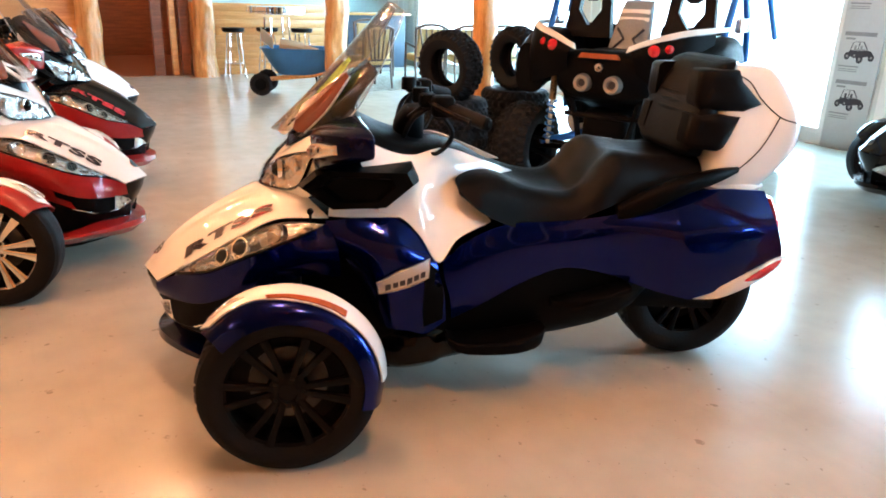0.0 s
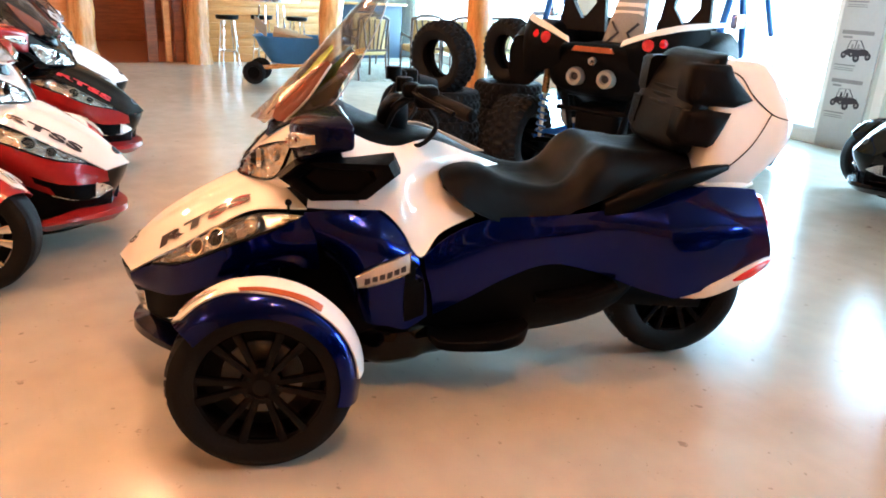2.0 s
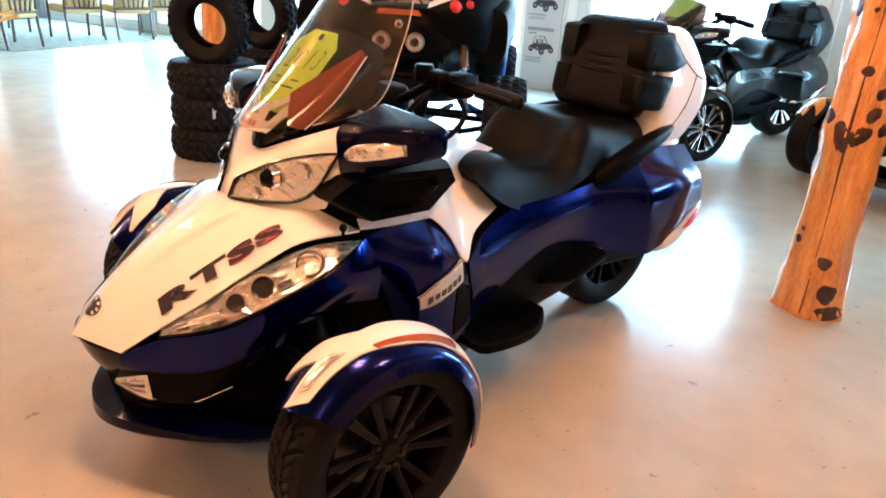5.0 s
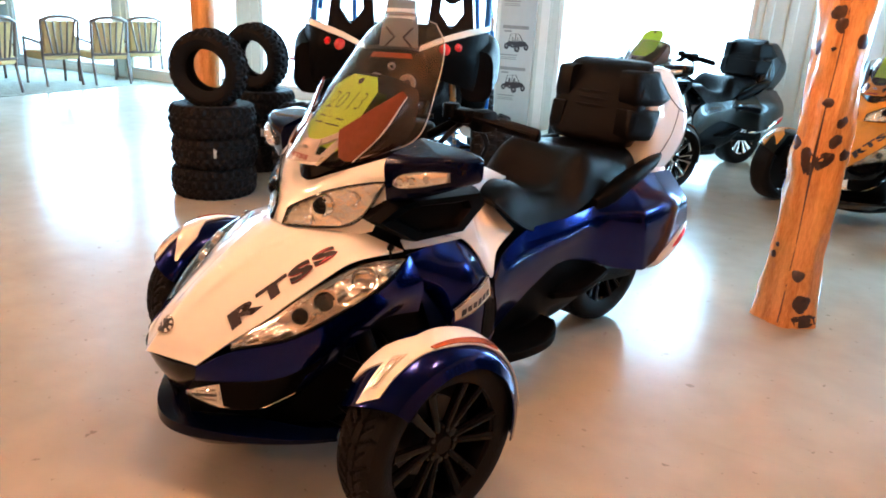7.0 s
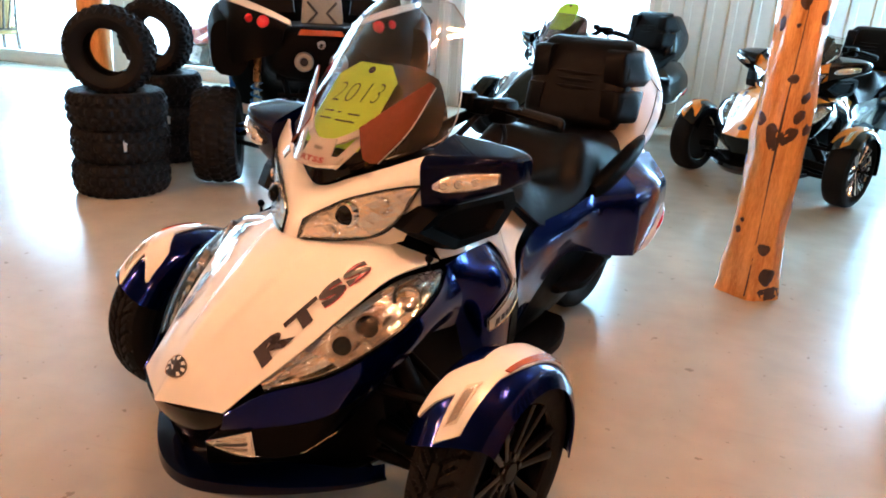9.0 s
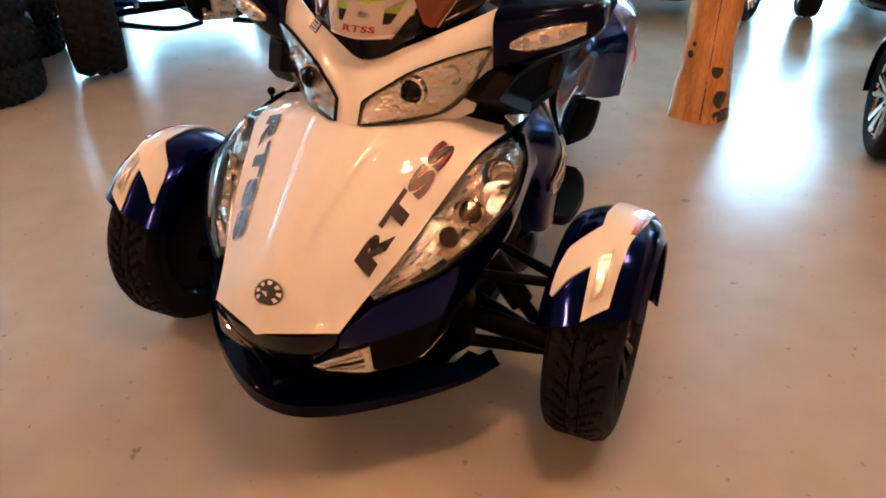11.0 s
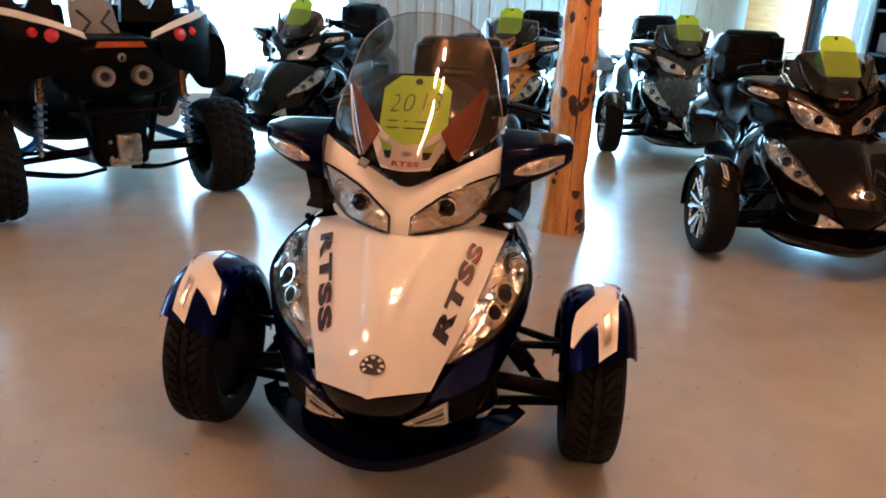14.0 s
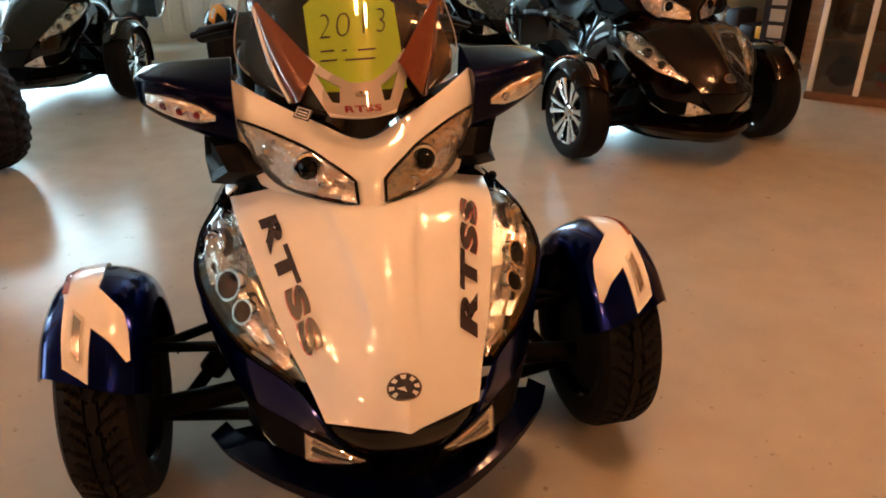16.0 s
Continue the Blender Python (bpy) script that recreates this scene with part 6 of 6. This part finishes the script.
# wheelbarrow
def wheelbarrow(m):
    t = thing("wheelbarrow", m, "blue plastic wheelbarrow with wooden handles and cardboard boxes inside", "wheelbarrow")
    rows = []
    for z, k in ((0.30, 0.55), (0.48, 0.80), (0.66, 1.0), (0.665, 1.04)):
        rows.append([(0.62 * k * math.copysign(abs(math.cos(a)) ** 0.55, math.cos(a)) + 0.10 * (k - 0.5), 0.36 * k * math.copysign(abs(math.sin(a)) ** 0.55, math.sin(a)), z) for a in [2 * math.pi * i / 28 for i in range(29)]])
    bm = sheet(rows, 10, 57, 0.008)
    part("tray", bm, BLUEPLASTIC, t)
    part("tray_floor", box(bmesh.new(), (0.02, 0, 0.305), (0.68, 0.38, 0.012), 0.004), BLUEPLASTIC, t)
    for s in (-1, 1):
        bm = bmesh.new()
        tube(bm, [(-0.58, s * 0.10, 0.20), (0.2, s * 0.24, 0.30), (1.0, s * 0.30, 0.52)], 0.020, 8)
        part("handle", bm, LOG, t)
        bm = bmesh.new()
        tube(bm, [(0.22, s * 0.22, 0.31), (0.28, s * 0.24, 0.02), (0.44, s * 0.24, 0.02), (0.50, s * 0.25, 0.36)], 0.016, 8)
        part("leg", bm, PLASTIC, t)
        wheel = part("wheel", knobby(bmesh.new(), (-0.56, s * 0.28, 0.165), 0.165, 0.040, 0.085, 48), RUBBER, t)
        part("rim", lathe(bmesh.new(), [(0.001, -0.03), (0.085, -0.03), (0.085, 0.03), (0.001, 0.03)], 24, pose(-0.56, s * 0.28, 0.165)), PLASTIC, wheel)
    bm = bmesh.new()
    tube(bm, [(-0.56, -0.30, 0.165), (-0.56, 0.30, 0.165)], 0.014, 8)
    part("axle", bm, PLASTIC, t)
    return t


wheelbarrow(uv(-7.90, 3.13, 0, 62))
for (u, v, z, a, s) in ((-8.0, 3.0, 0.62, 70, 0.34), (-7.85, 3.2, 0.58, 30, 0.26)):
    c = thing("cardboard_box", uv(u, v, z, a), "open cardboard box lying in the wheelbarrow", "box", "boxes in the wheelbarrow")
    part("carton", box(bmesh.new(), (0, 0, 0), (s, s * 0.8, s * 0.7), 0.004, pose(0, 0, 0, 14, 10, 0)), CARD, c)
sg = thing("paper_sign", uv(-8.30, 2.75, 0.78, 20), "white paper sign tilted on the wheelbarrow", "sign")
part("sheet", box(bmesh.new(), (0, 0, 0), (0.30, 0.006, 0.22), 0.002, pose(0, 0, 0, 20, 25, 0)), PAPER, sg)


# bar stools and a chrome table
def bar_stool(m):
    t = thing("bar_stool", m, "bar stool with black seat and chrome legs", "stool", "bar stools")
    bm = bmesh.new()
    lathe(bm, [(0.001, 0.0), (0.17, 0.0), (0.19, -0.02), (0.19, -0.07), (0.001, -0.08)], 28, pose(0, 0, 0.76, 90, 0, 0) @ pose(0, 0, 0, 180, 0, 0))
    part("seat", bm, LEATHER, t)
    for k in range(4):
        a = math.pi / 4 + k * math.pi / 2
        bm = bmesh.new()
        tube(bm, [(0.12 * math.cos(a), 0.12 * math.sin(a), 0.74), (0.20 * math.cos(a), 0.20 * math.sin(a), 0.0)], 0.013, 8)
        part("leg", bm, CHROME, t)
    bm = bmesh.new()
    tube(bm, [(0.17 * math.cos(a), 0.17 * math.sin(a), 0.25) for a in [2 * math.pi * k / 24 for k in range(25)]], 0.010, 8)
    part("foot_ring", bm, CHROME, t)
    return t


st = bar_stool(uv(-10.35, 2.85))
for u, v in ((-10.25, 4.05), (-10.5, 3.5)):
    copy_thing(st, uv(u, v))
pt = thing("pub_table", uv(-9.85, 3.45), "round chrome edged pub table by the pine wall", "table")
bm = bmesh.new()
lathe(bm, [(0.001, 0.0), (0.47, 0.0), (0.50, -0.015), (0.50, -0.035), (0.49, -0.040), (0.50, -0.050), (0.50, -0.120), (0.001, -0.125)], 40, pose(0, 0, 1.08, 90, 0, 0) @ pose(0, 0, 0, 180, 0, 0))
part("top", bm, CHROME, pt)
for k in range(4):
    a = math.pi / 4 + k * math.pi / 2
    bm = bmesh.new()
    tube(bm, [(0.22 * math.cos(a), 0.22 * math.sin(a), 1.02), (0.26 * math.cos(a), 0.26 * math.sin(a), 0.0)], 0.016, 8)
    part("leg", bm, CHROME, pt)

# poster on the pier
ps = thing("poster", uv(-1.86, V1 - 0.03), "tall grey poster with two buggy pictures on the wall", "poster")
part("board", box(bmesh.new(), (0, 0, 1.15), (0.46, 0.02, 2.3), 0.003), PAPER, ps)
def buggy_print(z, k):
    """A flat printed picture of a small buggy: body, cage, seats and four wheels."""
    def plate(pts, lift, mat, name):
        bm = bmesh.new()
        bm.faces.new([bm.verts.new((x, -0.0105 - lift, z + y)) for x, y in pts])
        return part(name, bm, mat, ps)
    pic = plate([(-0.135, -0.005), (-0.10, 0.035), (-0.02, 0.030), (0.06, 0.045), (0.125, 0.030), (0.150, -0.002), (0.10, -0.025), (-0.02, -0.045), (-0.11, -0.030)], 0.0005, INK, "printed_body")
    plate([(-0.07, 0.030), (0.03, 0.035), (0.10, 0.040), (0.06, 0.030 + 0.02), (-0.05, 0.046)], 0.001, MIDGREY, "printed_panel")
    for x0, y0, x1, y1 in ((-0.10, 0.03, -0.08, 0.115), (-0.08, 0.115, 0.03, 0.120), (0.03, 0.120, 0.08, 0.045), (-0.02, 0.03, -0.01, 0.118)):
        d = 0.005
        plate([(x0 - d, y0), (x0 + d, y0 + d), (x1 + d, y1 + d), (x1 - d, y1)], 0.0008, INK, "printed_cage")
    for x0 in (-0.065, 0.0):
        plate([(x0, 0.03), (x0 + 0.03, 0.03), (x0 + 0.024, 0.085), (x0 + 0.004, 0.085)], 0.0010, MIDGREY if k else INK, "printed_seat")
    for x, y, r in ((-0.125, -0.030, 0.038), (0.135, -0.032, 0.038), (0.015, -0.055, 0.044), (-0.045, -0.02, 0.03)):
        plate([(x + r * 0.85 * math.cos(a), y + r * math.sin(a)) for a in [2 * math.pi * i / 16 for i in range(16)]], 0.0016, INK, "printed_wheel")
        plate([(x + r * 0.32 * math.cos(a), y + r * 0.4 * math.sin(a)) for a in [2 * math.pi * i / 10 for i in range(10)]], 0.0022, MIDGREY, "printed_hub")


for k, z in enumerate((0.52, 1.02, 1.66)):
    buggy_print(z, k % 2)
    for x, dz, w, h in ((-0.02, 0.20, 0.34, 0.040), (-0.12, 0.15, 0.10, 0.020), (-0.09, -0.135, 0.22, 0.014), (-0.09, -0.165, 0.20, 0.008), (-0.09, -0.185, 0.21, 0.008)):
        part("print_bar", box(bmesh.new(), (x, -0.011, z + dz), (w, 0.003, h)), MIDGREY, ps)

# display racks along the right wall
GLASSCASE = glass("case_glass", (0.95, 0.95, 0.95))
WARMPANEL = wood("case_back", (0.13, 0.060, 0.028), (0.19, 0.095, 0.045), (1, 10, 10))
CASE = uv(5.69, 0.295, 0, 21.8)
dc = thing("display_cabinet", CASE, "display cabinet with pale uprights, glass doors and helmets", "cabinet")
part("base", box(bmesh.new(), (-0.06, 0.65, 0.03), (0.68, 1.7, 0.06), 0.005), WARMPANEL, dc)
part("end_panel", box(bmesh.new(), (-0.05, 1.485, 1.03), (0.60, 0.03, 1.94), 0.004), WARMPANEL, dc)
part("end_panel", box(bmesh.new(), (-0.05, -0.185, 1.03), (0.60, 0.03, 1.94), 0.004), WARMPANEL, dc)
part("back_panel", box(bmesh.new(), (0.255, 0.65, 1.03), (0.03, 1.64, 1.94), 0.004), WARMPANEL, dc)
part("cabinet_top", box(bmesh.new(), (-0.06, 0.65, 2.03), (0.68, 1.7, 0.06), 0.005), PINE, dc)
for k in range(6):
    part("upright", box(bmesh.new(), (-0.37, 1.47 - 0.325 * k, 1.03), (0.04, 0.042, 1.94), 0.006), WHITETRIM, dc)
for k in range(5):
    part("glass_door", box(bmesh.new(), (-0.368, 1.3075 - 0.325 * k, 1.03), (0.006, 0.281, 1.93), 0.001), GLASSCASE, dc)
for z in (0.45, 0.90, 1.40):
    part("shelf_board", box(bmesh.new(), (-0.05, 0.65, z), (0.58, 1.62, 0.02), 0.003), WARMPANEL, dc)


def helmet(m, mat):
    t = thing("helmet", m, "glossy helmet standing on a cabinet shelf", "helmet", "helmets")
    bm = bmesh.new()
    bmesh.ops.create_uvsphere(bm, u_segments=20, v_segments=12, radius=0.125, matrix=Matrix.Translation((0, 0, 0.125)) @ Matrix.Diagonal((1.15, 0.95, 1.0, 1)))
    for v in bm.verts:
        v.co.z = max(v.co.z, 0.012)
    part("shell", bm, mat, t)
    bm = bmesh.new()
    rows = [[(-0.150 + 0.05 * abs(a), 0.11 * a, 0.10) for a in (-1, -0.5, 0, 0.5, 1)], [(-0.155 + 0.05 * abs(a), 0.11 * a, 0.17) for a in (-1, -0.5, 0, 0.5, 1)]]
    part("visor", sheet(rows, 4, 12, 0.004), GLOSSBLACK, t)


for v, z, mat in ((1.27, 0.46, BLACK), (0.92, 0.46, BLACK), (0.58, 0.46, GREY), (1.28, 0.06, BLACK), (0.95, 0.06, RED), (0.55, 0.06, BLACK), (1.25, 0.91, GREY), (0.86, 0.91, BLACK), (0.45, 0.91, WHITE)):
    helmet(CASE @ pose(-0.10, v, z), mat)
bn = thing("banner", uv(4.80, 1.915, 0, 22), "tall black banner with pale upright shapes", "banner")
part("cloth", box(bmesh.new(), (0, 0, 1.25), (0.02, 0.19, 2.2), 0.004), INK, bn)
part("foot", box(bmesh.new(), (0, 0, 0.02), (0.3, 0.3, 0.04), 0.01), PLASTIC, bn)
part("pole", tube(bmesh.new(), [(0.02, 0, 0.03), (0.02, 0, 0.2)], 0.015, 8), PLASTIC, bn)
for k in range(14):
    part("pale_mark", box(bmesh.new(), (-0.013, -0.01, 0.46 + 0.125 * k), (0.004, 0.11, 0.095), 0.001), PAPER, bn)
rk = thing("clothes_rack", uv(5.6, 3.0), "dark rack with folded gloves and packets", "rack")
for s in (-0.75, 0.75):
    part("upright", box(bmesh.new(), (0, s, 0.85), (0.5, 0.04, 1.7), 0.005), PLASTIC, rk)
for z in (0.25, 0.65, 1.05, 1.45):
    part("shelf_board", box(bmesh.new(), (0, 0, z), (0.5, 1.5, 0.03), 0.004), PLASTIC, rk)
rng = random.Random(4)
for z in (0.265, 0.665, 1.065, 1.465):
    v = -0.66
    while v < 0.62:
        w = rng.uniform(0.10, 0.22)
        h = rng.uniform(0.10, 0.24)
        pk = thing("packet", uv(5.55, 3.0 + v + w / 2, z), "folded goods in a packet on the rack", "packet", "packets on the rack")
        part("wrap", box(bmesh.new(), (0, 0, h / 2), (0.3, w * 0.92, h), 0.02, None, 2), rng.choice([INK, MIDGREY, PAPER, YELLOW, MIDGREY, GREY]), pk)
        v += w + 0.01


# ---- quads outside ----
def quad_bike(m, mat, label):
    t = thing("quad_bike", m, label, "quad bike")
    for s in (-1, 1):
        for x in (-0.62, 0.62):
            w = part("wheel", knobby(bmesh.new(), (x, s * 0.42, 0.30), 0.30, 0.12, 0.14, 56), RUBBER, t)
            part("rim", lathe(bmesh.new(), [(0.001, -0.05), (0.14, -0.07), (0.14, 0.07), (0.001, 0.05)], 20, pose(x, s * 0.42, 0.30)), STEEL, w)
            bm = bmesh.new()
            loft(bm, [((x - 0.34, s * 0.42, 0.58), (0, 0.12, 0), (0, 0, 0.02)), ((x, s * 0.42, 0.70), (0, 0.15, 0), (0, 0, 0.03)), ((x + 0.34, s * 0.42, 0.60), (0, 0.12, 0), (0, 0, 0.02))], 12, 8, 3)
            part("fender", bm, mat, t)
    bm = bmesh.new()
    loft(bm, [((-0.80, 0, 0.60), (0, 0.20, 0), (0, 0, 0.10)), ((-0.40, 0, 0.68), (0, 0.25, 0), (0, 0, 0.18)), ((0.1, 0, 0.62), (0, 0.18, 0), (0, 0, 0.16)), ((0.75, 0, 0.62), (0, 0.22, 0), (0, 0, 0.10))], 16, 12, 3)
    part("body", bm, mat, t)
    bm = bmesh.new()
    loft(bm, [((-0.10, 0, 0.84), (0, 0.12, 0), (0, 0, 0.05)), ((0.3, 0, 0.84), (0, 0.16, 0), (0, 0, 0.06)), ((0.65, 0, 0.84), (0, 0.14, 0), (0, 0, 0.05))], 14, 8, 3)
    part("seat", bm, LEATHER, t)
    bm = bmesh.new()
    tube(bm, [(-0.25, -0.38, 1.06), (-0.35, -0.1, 1.0), (-0.35, 0.1, 1.0), (-0.25, 0.38, 1.06)], 0.015, 8, 12)
    tube(bm, [(-0.35, 0, 1.0), (-0.45, 0, 0.7)], 0.03, 8)
    part("handlebar", bm, PLASTIC, t)
    return t


quad_bike(uv(-5.1, 8.5, -0.1, 60), RED, "red quad bike standing outside the window")
quad_bike(uv(4.5, 8.6, -0.1, 100), BLACK, "black quad bike standing outside the window")


# ---- roadsters ----
roadster(pose(0, 0, 0), "white and dark blue touring roadster with black wheels", WHITE, BLUE, DARKMETAL, DECAL, True, True, True)
roadster(pose(2.35, -2.215, 0, 0, 0, 5.2), "dark brown touring roadster with chrome wheels", BROWN, BROWN, CHROME, None, True)
roadster(pose(4.96, -0.06, 0, 0, 0, -13), "orange-yellow and black roadster behind the log post", YELLOW, BLACK, CHROME, DECAL, True)
roadster(pose(4.68, 1.95, 0, 0, 0, -12.8), "black touring roadster in front of the tall window", BLACK, BLACK, CHROME, None, True)
roadster(pose(5.2, -1.85, 0, 0, 0, 4), "dark grey touring roadster with black lower body", GREY, BLACK, CHROME, None, True)
roadster(pose(-1.35, 1.46, 0, 0, 0, 180), "white and red touring roadster with pale wheels", WHITE, RED, CHROME, DECAL, False, False, True)
roadster(pose(-1.61, 3.13, 0, 0, 0, 180), "black and red touring roadster", BLACK, RED, CHROME, DECALRED, False, False, True)
roadster(pose(-2.1, 4.85, 0, 0, 0, 180), "white touring roadster parked behind the others", WHITE, WHITE, CHROME, None, False)
